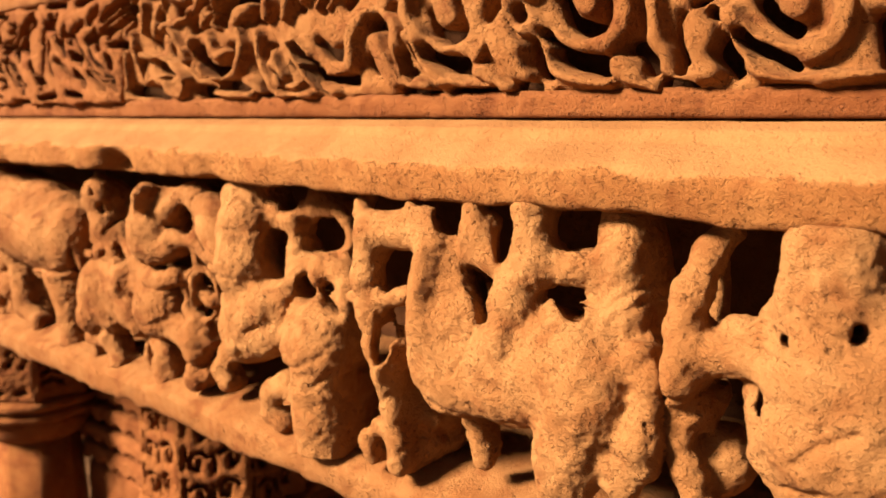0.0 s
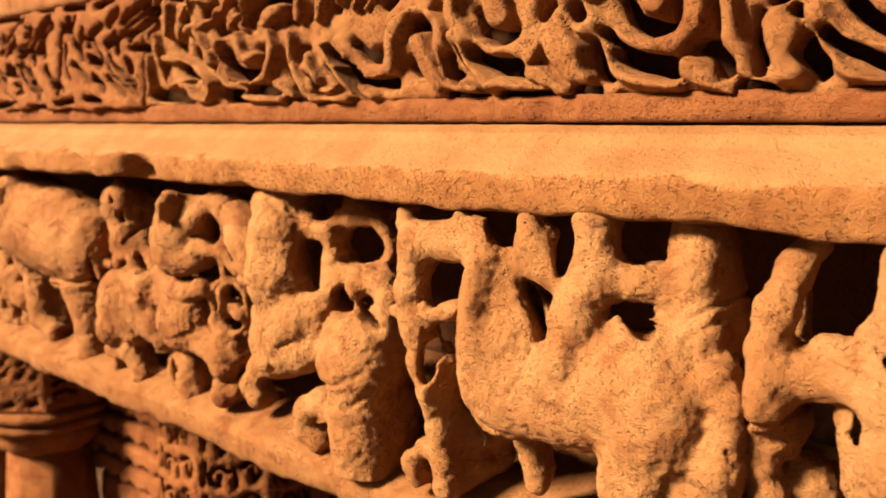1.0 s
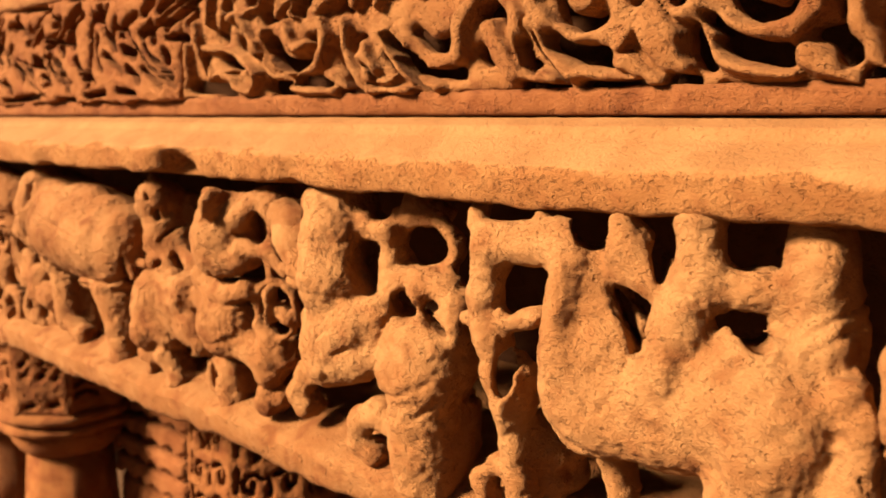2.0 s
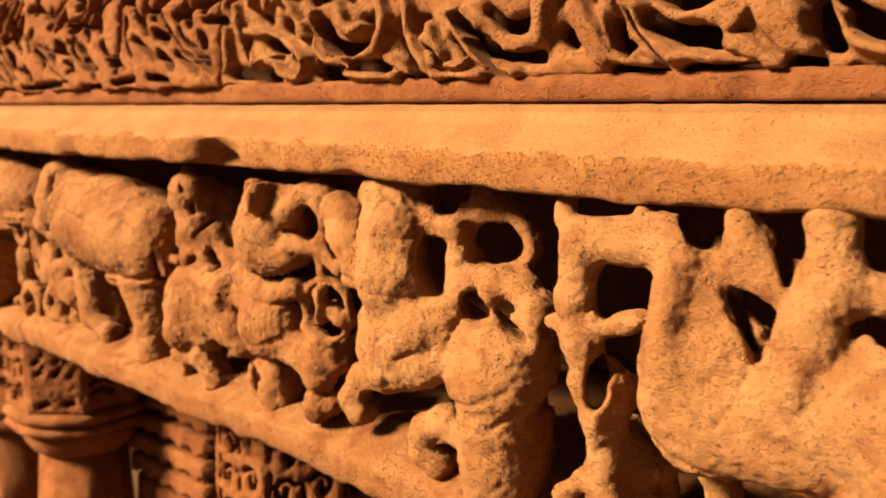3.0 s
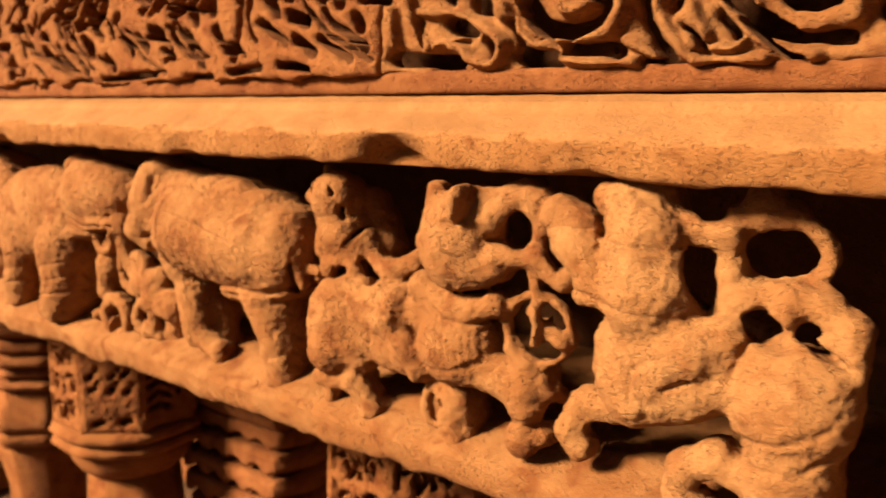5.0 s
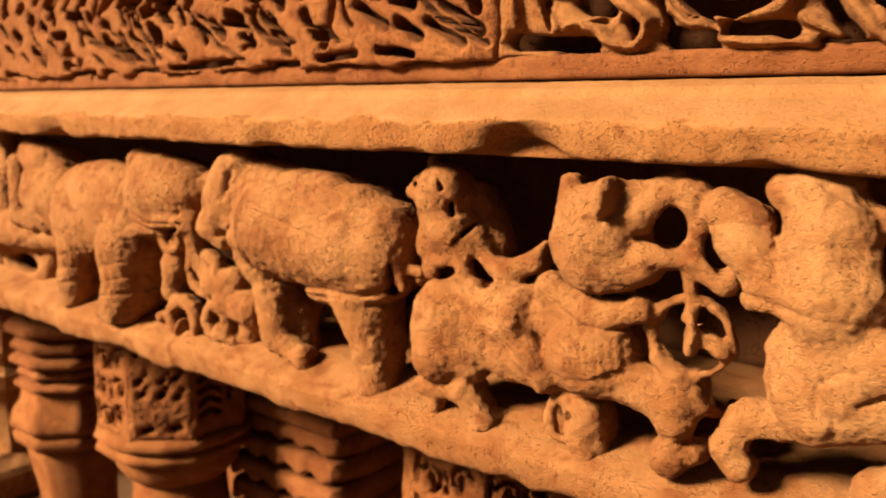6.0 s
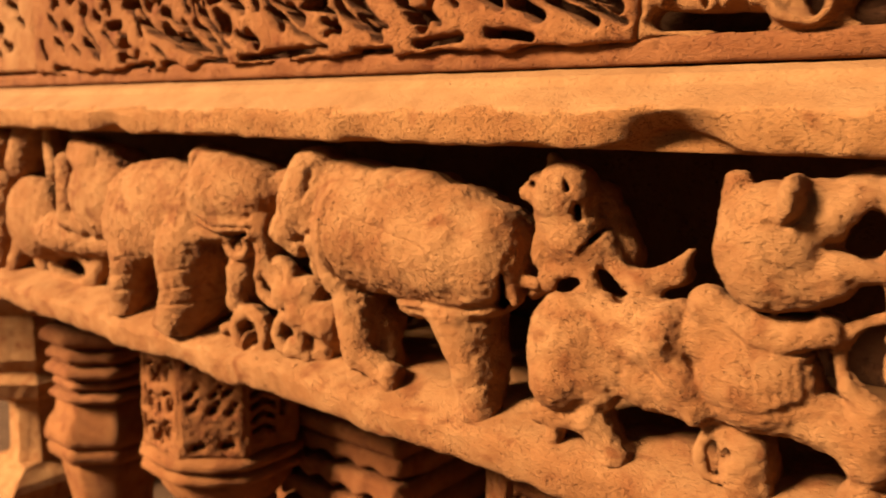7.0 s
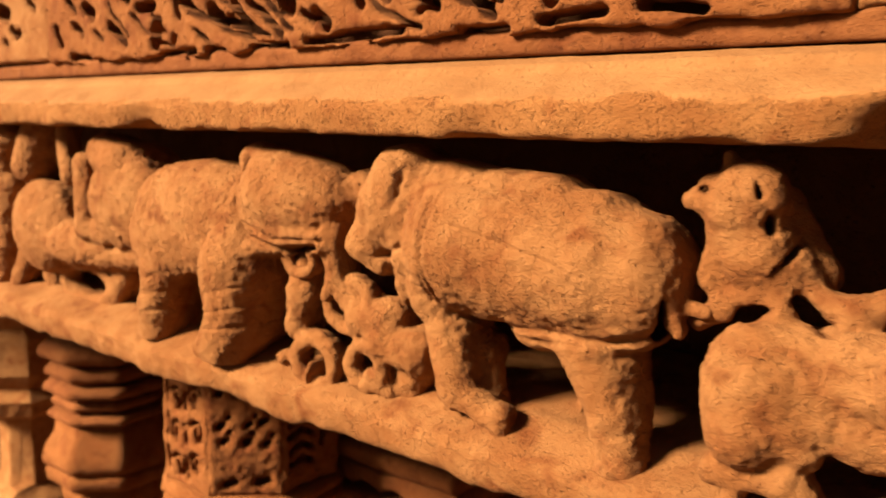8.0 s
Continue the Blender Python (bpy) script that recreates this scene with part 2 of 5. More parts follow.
def worn_cornice(p):
    """Chips along the cornice's lower arris, waves on its face, one deep bite and a missing corner."""
    flat = p.reshape(-1, 3).copy()
    x, y, z = flat[:, 0], flat[:, 1], flat[:, 2]
    front = np.clip((0.70 - y) / 0.03, 0, 1)
    low = np.clip((1.463 - z) / 0.04, 0, 1)
    one = np.stack((x, np.zeros_like(x), np.zeros_like(x)), 1)
    flat[:, 1] += front * (0.004 * lumps(one, 9, 2.2) + 0.004 * lumps(flat, 60) * low + 0.0022 * lumps(flat, 150, 5.0) * low + 0.004 * low * np.maximum(lumps(flat, 28, 8.0), 0))
    flat[:, 2] += front * (0.005 * lumps(one, 11, 7.7) + 0.0032 * lumps(one, 37, 1.3)) + 0.0006 * lumps(flat, 50, 4.0)
    for centre, width, deep in ((-1.275, 0.040, 0.042), (-1.225, 0.02, 0.014), (-0.99, 0.022, 0.009), (-1.69, 0.035, 0.008), (-2.32, 0.05, 0.02)):
        bite = np.exp(-((x - centre) / width) ** 2) * front
        flat[:, 1] += bite * deep * low
        flat[:, 2] += bite * deep * 0.5 * low
    return flat.reshape(p.shape)


chain = refine([(0.762, 1.511), (0.742, 1.511), (0.737, 1.509), (0.709, 1.5000), (0.704, 1.4905), (0.664, 1.468), (0.657, 1.463), (0.654, 1.456),
                (0.655, 1.440), (0.657, 1.428), (0.662, 1.423), (0.72, 1.421), (1.12, 1.424)], 0.007)
cornice = tagged(new("cornice", profile_run("cornice", chain + [(1.12, 1.50)], LEFT, RIGHT, 0.006, [ledge_stone], [0] * (len(chain) + 1), worn_cornice)),
                 "pale worn sandstone cornice with a rough chipped front edge", "cornice", kind="structure")


def worn_shelf(p):
    flat = p.reshape(-1, 3).copy()
    x, y, z = flat[:, 0], flat[:, 1], flat[:, 2]
    front = np.clip((0.72 - y) / 0.04, 0, 1)
    one = np.stack((x, np.zeros_like(x), np.zeros_like(x)), 1)
    low = np.clip((1.065 - z) / 0.03, 0, 1)
    flat[:, 1] += front * (0.006 * lumps(one, 13, 5.5) + 0.003 * lumps(flat, 50, 1.0) + 0.0015 * lumps(flat, 150, 2.0))
    flat[:, 2] += front * (0.005 * lumps(one, 12, 3.1) + 0.004 * low * lumps(one, 33, 6.0)) + 0.002 * lumps(flat, 30, 2.0)
    return flat.reshape(p.shape)


chain = refine([(1.12, 1.108), (0.74, 1.100), (0.69, 1.083), (0.672, 1.074), (0.666, 1.066), (0.668, 1.040), (0.674, 1.028), (0.70, 1.024), (1.12, 1.022)], 0.008)
shelf = tagged(new("shelf", profile_run("shelf", chain, LEFT, RIGHT, 0.008, [carved], [0] * len(chain), worn_shelf)),
               "narrow sandstone ledge under the carved figures, edge worn wavy", "ledge", kind="structure")


def worn_fillet(p):
    flat = p.reshape(-1, 3).copy()
    one = np.stack((flat[:, 0], 0 * flat[:, 0], 0 * flat[:, 0]), 1)
    front = np.clip((0.78 - flat[:, 1]) / 0.02, 0, 1)
    flat[:, 1] += front * (0.0025 * lumps(flat, 40) + 0.0015 * lumps(flat, 120, 4.4) + 0.002 * lumps(one, 7, 1.0))
    flat[:, 2] += 0.0012 * lumps(flat, 70, 3.0) * (flat[:, 2] > 1.52)
    return flat.reshape(p.shape)


chain = refine([(0.86, 1.5118), (0.734, 1.5118), (0.730, 1.517), (0.729, 1.534), (0.735, 1.540), (0.86, 1.542)], 0.006)
fillet = tagged(new("trim_lower", profile_run("trim_lower", chain, LEFT, RIGHT, 0.007, [red_stone], [0] * len(chain), worn_fillet)),
                "plain red sandstone fillet below the scroll carving", "fillet", kind="structure")
chain = refine([(0.86, 1.722), (0.722, 1.722), (0.716, 1.728), (0.716, 1.765), (0.722, 1.772), (0.86, 1.772)], 0.008)
upper = tagged(new("trim_upper", profile_run("trim_upper", chain, LEFT, RIGHT, 0.01, [carved], [0] * len(chain), worn_fillet)),
               "plain sandstone band above the scroll carving", "fillet", kind="structure")


def worn_wall(p):
    flat = p.reshape(-1, 3).copy()
    flat[:, 1] += 0.003 * lumps(flat, 25) + 0.0015 * lumps(flat, 90, 2.0)
    return flat.reshape(p.shape)


def wall(name, y0, y1, z0, z1, material, label):
    chain = refine([(y1, z0), (y0, z0), (y0, z1), (y1, z1)], 0.02)
    return tagged(new(name, profile_run(name, chain, LEFT, RIGHT, 0.02, [material], [0] * len(chain), worn_wall)), label, "wall", kind="structure")


# both back walls are coloured darker to deepen the shade in the gaps
wall("wall_scroll", 0.830, 1.1, 1.5425, 1.7215, shade_stone, "red sandstone ground behind the scroll carving, shade painted into its colour")
wall("wall_figures", 1.08, 1.25, 1.109, 1.4205, shade_stone, "sandstone back of the recessed figure frieze, shade painted into its colour")
wall("wall_top", 0.76, 1.0, 1.7725, 2.3, carved, "plain sandstone wall above the carved bands")

# ---- the carved figures ----


def figure(name, label, carving, stone=carved):
    points, faces = carving.build(1.078, 1.428)
    return tagged(new(name, mesh_of(name, points, faces, stone)), label, "statue", "carved figures of the frieze")


# horse and rider
c = Carving(blend=0.014, edge=0.008)
c.limb(-.668, .663, 1.383, .021, -.582, .668, 1.386, .023)
c.limb(-.695, .668, 1.399, .008, -.703, .678, 1.415, .007)
c.limb(-.612, .668, 1.402, .012, -.613, .668, 1.412, .008)
c.limb(-.586, .673, 1.389, .023, -.562, .683, 1.358, .028)
c.limb(-.670, .658, 1.367, .019, -.671, .653, 1.323, .014)
c.limb(-.671, .653, 1.323, .014, -.662, .653, 1.280, .013)
c.limb(-.696, .658, 1.300, .008, -.661, .653, 1.299, .008)
c.limb(-.666, .653, 1.293, .011, -.608, .658, 1.314, .010)
c.limb(-.660, .653, 1.280, .013, -.653, .658, 1.248, .017)
c.limb(-.653, .658, 1.248, .017, -.638, .658, 1.225, .019)
c.ball(-.630, .658, 1.232, .008, .031, .024)
c.limb(-.639, .658, 1.212, .015, -.636, .668, 1.171, .015)
c.limb(-.636, .668, 1.171, .015, -.629, .668, 1.106, .015)
c.limb(-.645, .703, 1.169, .030, -.616, .718, 1.155, .024)
c.limb(-.641, .698, 1.106, .024, -.616, .718, 1.117, .018)
c.limb(-.662, .668, 1.143, .008, -.681, .668, 1.122, .009)
c.limb(-.681, .668, 1.122, .009, -.673, .668, 1.100, .009)
c.limb(-.662, .668, 1.143, .008, -.645, .668, 1.142, .008)
c.ball(-.570, .666, 1.311, .023, .042, .086)
c.ball(-.556, .670, 1.265, .050, .042, .067)
c.ball(-.538, .666, 1.233, .056, .041, .045, -18)
c.ball(-.468, .666, 1.248, .075, .042, .054)
c.ball(-.399, .670, 1.274, .065, .044, .065)
c.ball(-.373, .658, 1.251, .049, .044, .058)
c.limb(-.524, .668, 1.413, .012, -.516, .668, 1.388, .018)
c.limb(-.516, .668, 1.388, .018, -.489, .668, 1.366, .016)
c.limb(-.557, .683, 1.367, .014, -.512, .668, 1.366, .012)
c.limb(-.489, .668, 1.366, .016, -.466, .668, 1.349, .017)
c.limb(-.466, .668, 1.349, .017, -.465, .658, 1.324, .019)
c.limb(-.454, .673, 1.418, .020, -.452, .673, 1.378, .020)
c.limb(-.452, .673, 1.378, .020, -.453, .658, 1.331, .022)
c.limb(-.461, .653, 1.330, .019, -.471, .648, 1.291, .020)
c.limb(-.471, .648, 1.291, .020, -.485, .648, 1.267, .020)
c.limb(-.439, .673, 1.363, .018, -.405, .683, 1.366, .015)
c.limb(-.405, .683, 1.366, .015, -.368, .688, 1.360, .016)
c.limb(-.370, .703, 1.414, .019, -.363, .698, 1.385, .022)
c.limb(-.363, .698, 1.385, .022, -.360, .703, 1.338, .030)
c.ball(-.350, .694, 1.320, .026, .037, .042)
c.ball(-.354, .706, 1.369, .015, .034, .058)
c.limb(-.383, .668, 1.224, .042, -.388, .658, 1.188, .036)
c.limb(-.388, .658, 1.188, .036, -.390, .653, 1.162, .029)
c.limb(-.352, .673, 1.241, .028, -.343, .668, 1.198, .021)
c.limb(-.343, .668, 1.198, .021, -.332, .658, 1.174, .019)
c.limb(-.540, .703, 1.172, .016, -.528, .703, 1.125, .012)
c.limb(-.324, .658, 1.296, .018, -.309, .653, 1.277, .010)
c.limb(-.309, .653, 1.277, .010, -.308, .653, 1.253, .011)
c.limb(-.308, .653, 1.253, .011, -.314, .653, 1.222, .019)
c.limb(-.314, .653, 1.222, .019, -.311, .653, 1.197, .015)
c.cut_ball(-.661, .700, 1.328, .011, .080, .018)
c.cut_ball(-.668, .700, 1.246, .015, .080, .027)
c.limb(-.563, .673, 1.347, .024, -.525, .668, 1.295, .030)
c.limb(-.525, .668, 1.295, .030, -.501, .668, 1.270, .030)
c.cut_ball(-.531, .700, 1.324, .006, .080, .030, 30)
c.cut_ball(-.501, .700, 1.386, .011, .080, .026, -6)
c.cut_ball(-.433, .720, 1.397, .016, .100, .015)
c.cut_ball(-.424, .710, 1.329, .022, .080, .013, -22)
c.cut_ball(-.583, .710, 1.398, .022, .080, .014, -30)
c.cut_ball(-.334, .690, 1.236, .003, .050, .025, 8)
c.crease(-.500, 1.323, -.500, 1.278, .003, 0.0030)
c.crease(-.500, 1.278, -.518, 1.245, .003, 0.0030)
c.crease(-.360, 1.335, -.318, 1.371, .003, 0.0025)
c.crease(-.352, 1.324, -.322, 1.351, .003, 0.0020)
c.crease(-.604, 1.226, -.560, 1.208, .004, 0.0020)
c.crease(-.560, 1.208, -.503, 1.195, .004, 0.0020)
c.crease(-.438, 1.344, -.422, 1.314, .004, 0.0025)
c.crease(-.422, 1.314, -.436, 1.290, .004, 0.0025)
c.crease(-.472, 1.249, -.416, 1.229, .006, 0.0020)
c.crease(-.416, 1.229, -.386, 1.199, .006, 0.0020)
figure("carved_horse", "weathered sandstone carving of a horse with rider on a ledge", c, pale_carved)

# standing figure
c = Carving(blend=0.012, edge=0.007)
c.limb(-.266, .704, 1.413, .012, -.276, .689, 1.391, .013)
c.limb(-.276, .689, 1.391, .013, -.284, .674, 1.359, .014)
c.limb(-.284, .674, 1.359, .014, -.286, .669, 1.329, .015)
c.limb(-.286, .669, 1.329, .015, -.282, .669, 1.307, .018)
c.limb(-.285, .734, 1.376, .010, -.286, .734, 1.317, .011)
c.ball(-.281, .658, 1.291, .018, .027, .030)
c.limb(-.294, .669, 1.270, .015, -.292, .674, 1.232, .013)
c.limb(-.292, .674, 1.232, .013, -.279, .674, 1.198, .014)
c.limb(-.279, .674, 1.198, .014, -.266, .674, 1.170, .014)
c.ball(-.274, .694, 1.255, .014, .027, .023)
c.ball(-.264, .714, 1.198, .031, .027, .034)
c.limb(-.273, .669, 1.306, .021, -.228, .674, 1.316, .019)
c.limb(-.228, .674, 1.316, .019, -.187, .674, 1.312, .020)
c.limb(-.246, .679, 1.334, .009, -.197, .674, 1.328, .012)
c.limb(-.216, .674, 1.351, .008, -.208, .674, 1.358, .009)
c.limb(-.200, .684, 1.397, .010, -.198, .679, 1.361, .010)
c.limb(-.183, .674, 1.410, .025, -.179, .674, 1.374, .030)
c.limb(-.179, .674, 1.374, .030, -.172, .674, 1.338, .038)
c.limb(-.162, .674, 1.416, .025, -.161, .674, 1.358, .030)
c.limb(-.159, .684, 1.407, .023, -.156, .684, 1.367, .023)
c.limb(-.193, .674, 1.413, .013, -.146, .684, 1.419, .013)
c.ball(-.155, .666, 1.307, .063, .041, .038)
c.ball(-.151, .666, 1.257, .068, .044, .051)
c.limb(-.220, .684, 1.278, .015, -.204, .674, 1.235, .018)
c.limb(-.204, .674, 1.235, .018, -.178, .669, 1.205, .019)
c.limb(-.175, .659, 1.262, .022, -.130, .649, 1.288, .024)
c.limb(-.136, .684, 1.361, .022, -.125, .674, 1.325, .025)
c.limb(-.148, .684, 1.209, .026, -.124, .684, 1.217, .031)
c.ball(-.134, .706, 1.371, .015, .034, .028)
c.cut_ball(-.150, .670, 1.350, .007, .060, .008)
c.cut_ball(-.219, .700, 1.337, .010, .050, .006, -12)
c.cut_ball(-.236, .720, 1.255, .013, .080, .040, 6)
c.crease(-.238, 1.327, -.215, 1.323, .003, 0.0040)
c.crease(-.215, 1.323, -.183, 1.320, .003, 0.0040)
c.crease(-.193, 1.337, -.187, 1.315, .003, 0.0030)
c.crease(-.178, 1.358, -.152, 1.345, .004, 0.0030)
c.crease(-.185, 1.218, -.151, 1.226, .004, 0.0040)
c.crease(-.174, 1.248, -.158, 1.266, .004, 0.0040)
c.crease(-.158, 1.266, -.132, 1.282, .004, 0.0040)
c.crease(-.182, 1.411, -.175, 1.376, .004, 0.0025)
c.crease(-.175, 1.376, -.151, 1.376, .004, 0.0025)
c.crease(-.189, 1.393, -.189, 1.365, .004, 0.0030)
c.crease(-.286, 1.385, -.273, 1.382, .003, 0.0020)
c.crease(-.300, 1.266, -.259, 1.275, .003, 0.0035)
figure("carved_figure", "weathered sandstone carving of an eroded upright form on a ledge", c, pale_carved)

# rearing beast
c = Carving(blend=0.011, edge=0.007)
c.limb(-.957, .692, 1.395, .030, -.936, .682, 1.360, .040)
c.limb(-.936, .682, 1.360, .040, -.923, .677, 1.310, .049)
c.limb(-.982, .692, 1.402, .016, -.937, .702, 1.404, .022)
c.limb(-.937, .702, 1.404, .022, -.923, .712, 1.375, .017)
c.limb(-1.036, .692, 1.379, .022, -1.009, .682, 1.352, .027)
c.limb(-1.009, .682, 1.352, .027, -.985, .677, 1.319, .024)
c.limb(-.994, .672, 1.303, .016, -.948, .672, 1.304, .018)
c.ball(-.919, .682, 1.262, .052, .039, .055)
c.ball(-.920, .678, 1.221, .058, .037, .048)
c.limb(-.950, .682, 1.226, .031, -.934, .677, 1.200, .032)
c.limb(-.848, .682, 1.272, .027, -.878, .667, 1.258, .028)
c.limb(-.878, .667, 1.258, .028, -.909, .662, 1.227, .024)
c.limb(-.925, .672, 1.203, .027, -.880, .677, 1.217, .028)
c.limb(-.880, .677, 1.217, .028, -.843, .682, 1.232, .029)
c.ball(-.779, .682, 1.239, .056, .041, .050)
c.ball(-.780, .674, 1.213, .055, .041, .045)
c.limb(-.780, .682, 1.161, .044, -.774, .682, 1.123, .040)
c.limb(-.774, .682, 1.123, .040, -.773, .682, 1.078, .038)
c.limb(-.847, .712, 1.239, .021, -.817, .702, 1.248, .021)
c.limb(-.735, .682, 1.267, .014, -.737, .692, 1.294, .014)
c.limb(-.737, .692, 1.294, .014, -.768, .702, 1.315, .013)
c.limb(-.768, .702, 1.315, .013, -.803, .707, 1.321, .013)
c.limb(-.803, .707, 1.321, .013, -.838, .702, 1.312, .016)
c.limb(-.838, .702, 1.312, .016, -.858, .702, 1.326, .013)
c.limb(-.793, .692, 1.313, .015, -.802, .682, 1.283, .013)
c.limb(-.802, .682, 1.283, .013, -.811, .682, 1.257, .013)
c.ring(-.816, .725, 1.356, .046, .035, .008)
c.limb(-.859, .702, 1.371, .014, -.889, .702, 1.376, .013)
c.limb(-.889, .702, 1.376, .013, -.916, .702, 1.380, .017)
c.limb(-.859, .702, 1.371, .012, -.854, .707, 1.343, .011)
c.limb(-.854, .707, 1.343, .011, -.857, .702, 1.309, .012)
c.limb(-.857, .702, 1.309, .012, -.851, .692, 1.284, .013)
c.limb(-.832, .722, 1.391, .017, -.837, .732, 1.417, .015)
c.limb(-.855, .722, 1.389, .013, -.810, .732, 1.394, .012)
c.limb(-.825, .682, 1.140, .016, -.851, .682, 1.151, .017)
c.limb(-.851, .682, 1.151, .017, -.879, .682, 1.133, .017)
c.limb(-.879, .682, 1.133, .017, -.883, .682, 1.107, .016)
c.limb(-.883, .682, 1.107, .016, -.861, .682, 1.092, .015)
c.limb(-.952, .707, 1.177, .022, -1.004, .702, 1.167, .017)
c.limb(-1.004, .702, 1.167, .017, -1.019, .692, 1.136, .014)
c.limb(-1.019, .692, 1.136, .014, -1.004, .692, 1.116, .015)
c.limb(-.927, .682, 1.285, .018, -.964, .682, 1.254, .021)
c.cut_ball(-.888, .705, 1.328, .017, .110, .033, 26)
c.cut_ball(-.916, .740, 1.121, .059, .060, .019, 2)
c.cut_ball(-.827, .710, 1.289, .021, .100, .016, -14)
c.cut_ball(-.768, .700, 1.278, .007, .070, .024, 62)
c.cut_ball(-.816, .725, 1.357, .027, .120, .024)
c.cut_ball(-.995, .700, 1.370, .005, .050, .012, 20)
c.cut_ball(-.889, .730, 1.395, .016, .100, .013)
c.crease(-.905, 1.253, -.925, 1.236, .003, 0.0040)
c.crease(-.925, 1.236, -.927, 1.212, .003, 0.0040)
c.crease(-.892, 1.223, -.869, 1.235, .003, 0.0050)
c.crease(-.934, 1.296, -.887, 1.295, .003, 0.0020)
c.crease(-1.012, 1.307, -.972, 1.299, .004, 0.0030)
c.crease(-.972, 1.299, -.928, 1.297, .004, 0.0030)
c.crease(-.912, 1.209, -.911, 1.189, .003, 0.0020)
c.crease(-.825, 1.190, -.780, 1.197, .004, 0.0030)
c.crease(-.780, 1.197, -.743, 1.217, .004, 0.0030)
c.crease(-.808, 1.167, -.763, 1.171, .004, 0.0030)
c.crease(-.763, 1.171, -.733, 1.199, .004, 0.0030)
c.crease(-.834, 1.238, -.826, 1.273, .004, 0.0030)
c.crease(-.969, 1.359, -.957, 1.319, .004, 0.0030)
figure("carved_beast", "weathered sandstone carving of a rearing beast with round loop", c, pale_carved)

# crouching beast and rider
c = Carving(blend=0.009, edge=0.006)
c.ball(-1.387, .694, 1.197, .052, .037, .067)
c.ball(-1.393, .686, 1.161, .038, .034, .035)
c.limb(-1.357, .692, 1.168, .027, -1.343, .692, 1.151, .019)
c.limb(-1.420, .692, 1.116, .015, -1.354, .692, 1.122, .017)
c.limb(-1.354, .692, 1.122, .017, -1.326, .692, 1.085, .016)
c.limb(-1.323, .692, 1.079, .015, -1.312, .732, 1.080, .018)
c.limb(-1.398, .692, 1.106, .009, -1.401, .692, 1.086, .011)
c.limb(-1.356, .712, 1.199, .039, -1.292, .712, 1.183, .037)
c.limb(-1.292, .712, 1.183, .037, -1.231, .707, 1.183, .041)
c.ball(-1.173, .682, 1.208, .055, .037, .052)
c.limb(-1.156, .692, 1.233, .026, -1.147, .692, 1.189, .027)
c.ball(-1.267, .682, 1.231, .023, .031, .036)
c.limb(-1.353, .707, 1.232, .031, -1.230, .702, 1.237, .032)
c.limb(-1.279, .677, 1.220, .019, -1.249, .672, 1.194, .016)
c.limb(-1.249, .672, 1.194, .016, -1.230, .672, 1.163, .011)
c.limb(-1.225, .682, 1.273, .021, -1.175, .677, 1.250, .020)
c.limb(-1.175, .677, 1.250, .020, -1.118, .682, 1.265, .018)
c.limb(-1.219, .692, 1.247, .025, -1.166, .692, 1.244, .028)
c.ball(-1.169, .674, 1.336, .049, .039, .055)
c.limb(-1.205, .682, 1.397, .012, -1.201, .682, 1.361, .018)
c.ball(-1.144, .646, 1.387, .012, .020, .023)
c.limb(-1.173, .682, 1.370, .030, -1.135, .682, 1.373, .028)
c.limb(-1.165, .672, 1.307, .032, -1.112, .672, 1.314, .019)
c.limb(-1.119, .672, 1.367, .020, -1.096, .682, 1.390, .014)
c.limb(-1.096, .682, 1.390, .014, -1.070, .692, 1.391, .016)
c.limb(-1.070, .692, 1.391, .016, -1.060, .692, 1.362, .014)
c.limb(-1.122, .692, 1.387, .017, -1.088, .702, 1.404, .013)
c.ring(-1.091, .690, 1.358, .030, .030, .008)
c.limb(-1.110, .672, 1.326, .017, -1.065, .682, 1.327, .010)
c.limb(-1.065, .682, 1.327, .010, -1.028, .682, 1.305, .012)
c.ring(-1.038, .690, 1.339, .024, .027, .008)
c.limb(-1.034, .682, 1.381, .020, -1.009, .682, 1.368, .023)
c.limb(-1.067, .682, 1.322, .006, -1.062, .682, 1.289, .006)
c.ring(-1.062, .690, 1.245, .042, .040, .005)
c.ball(-1.058, .674, 1.255, .013, .015, .027)
c.limb(-1.040, .682, 1.246, .008, -1.027, .682, 1.238, .008)
c.limb(-1.094, .682, 1.218, .009, -1.074, .682, 1.199, .009)
c.limb(-1.074, .682, 1.199, .009, -1.045, .692, 1.171, .009)
c.limb(-1.063, .712, 1.188, .015, -1.042, .722, 1.166, .015)
c.limb(-1.129, .692, 1.184, .027, -1.074, .687, 1.171, .024)
c.limb(-1.074, .687, 1.171, .024, -1.071, .682, 1.153, .020)
c.limb(-1.077, .682, 1.122, .015, -1.075, .682, 1.104, .016)
c.limb(-1.081, .682, 1.108, .015, -1.052, .692, 1.120, .015)
c.ring(-1.209, .690, 1.119, .018, .025, .006)
c.limb(-1.186, .702, 1.129, .026, -1.179, .707, 1.090, .024)
c.limb(-1.189, .692, 1.105, .016, -1.178, .692, 1.085, .016)
c.ball(-1.410, .710, 1.372, .035, .027, .035)
c.limb(-1.434, .722, 1.408, .008, -1.430, .722, 1.392, .011)
c.limb(-1.469, .722, 1.365, .009, -1.447, .722, 1.371, .023)
c.limb(-1.420, .727, 1.356, .035, -1.403, .727, 1.322, .035)
c.limb(-1.403, .727, 1.322, .035, -1.365, .737, 1.297, .022)
c.limb(-1.400, .762, 1.359, .024, -1.359, .762, 1.298, .021)
c.limb(-1.370, .707, 1.219, .035, -1.265, .702, 1.218, .033)
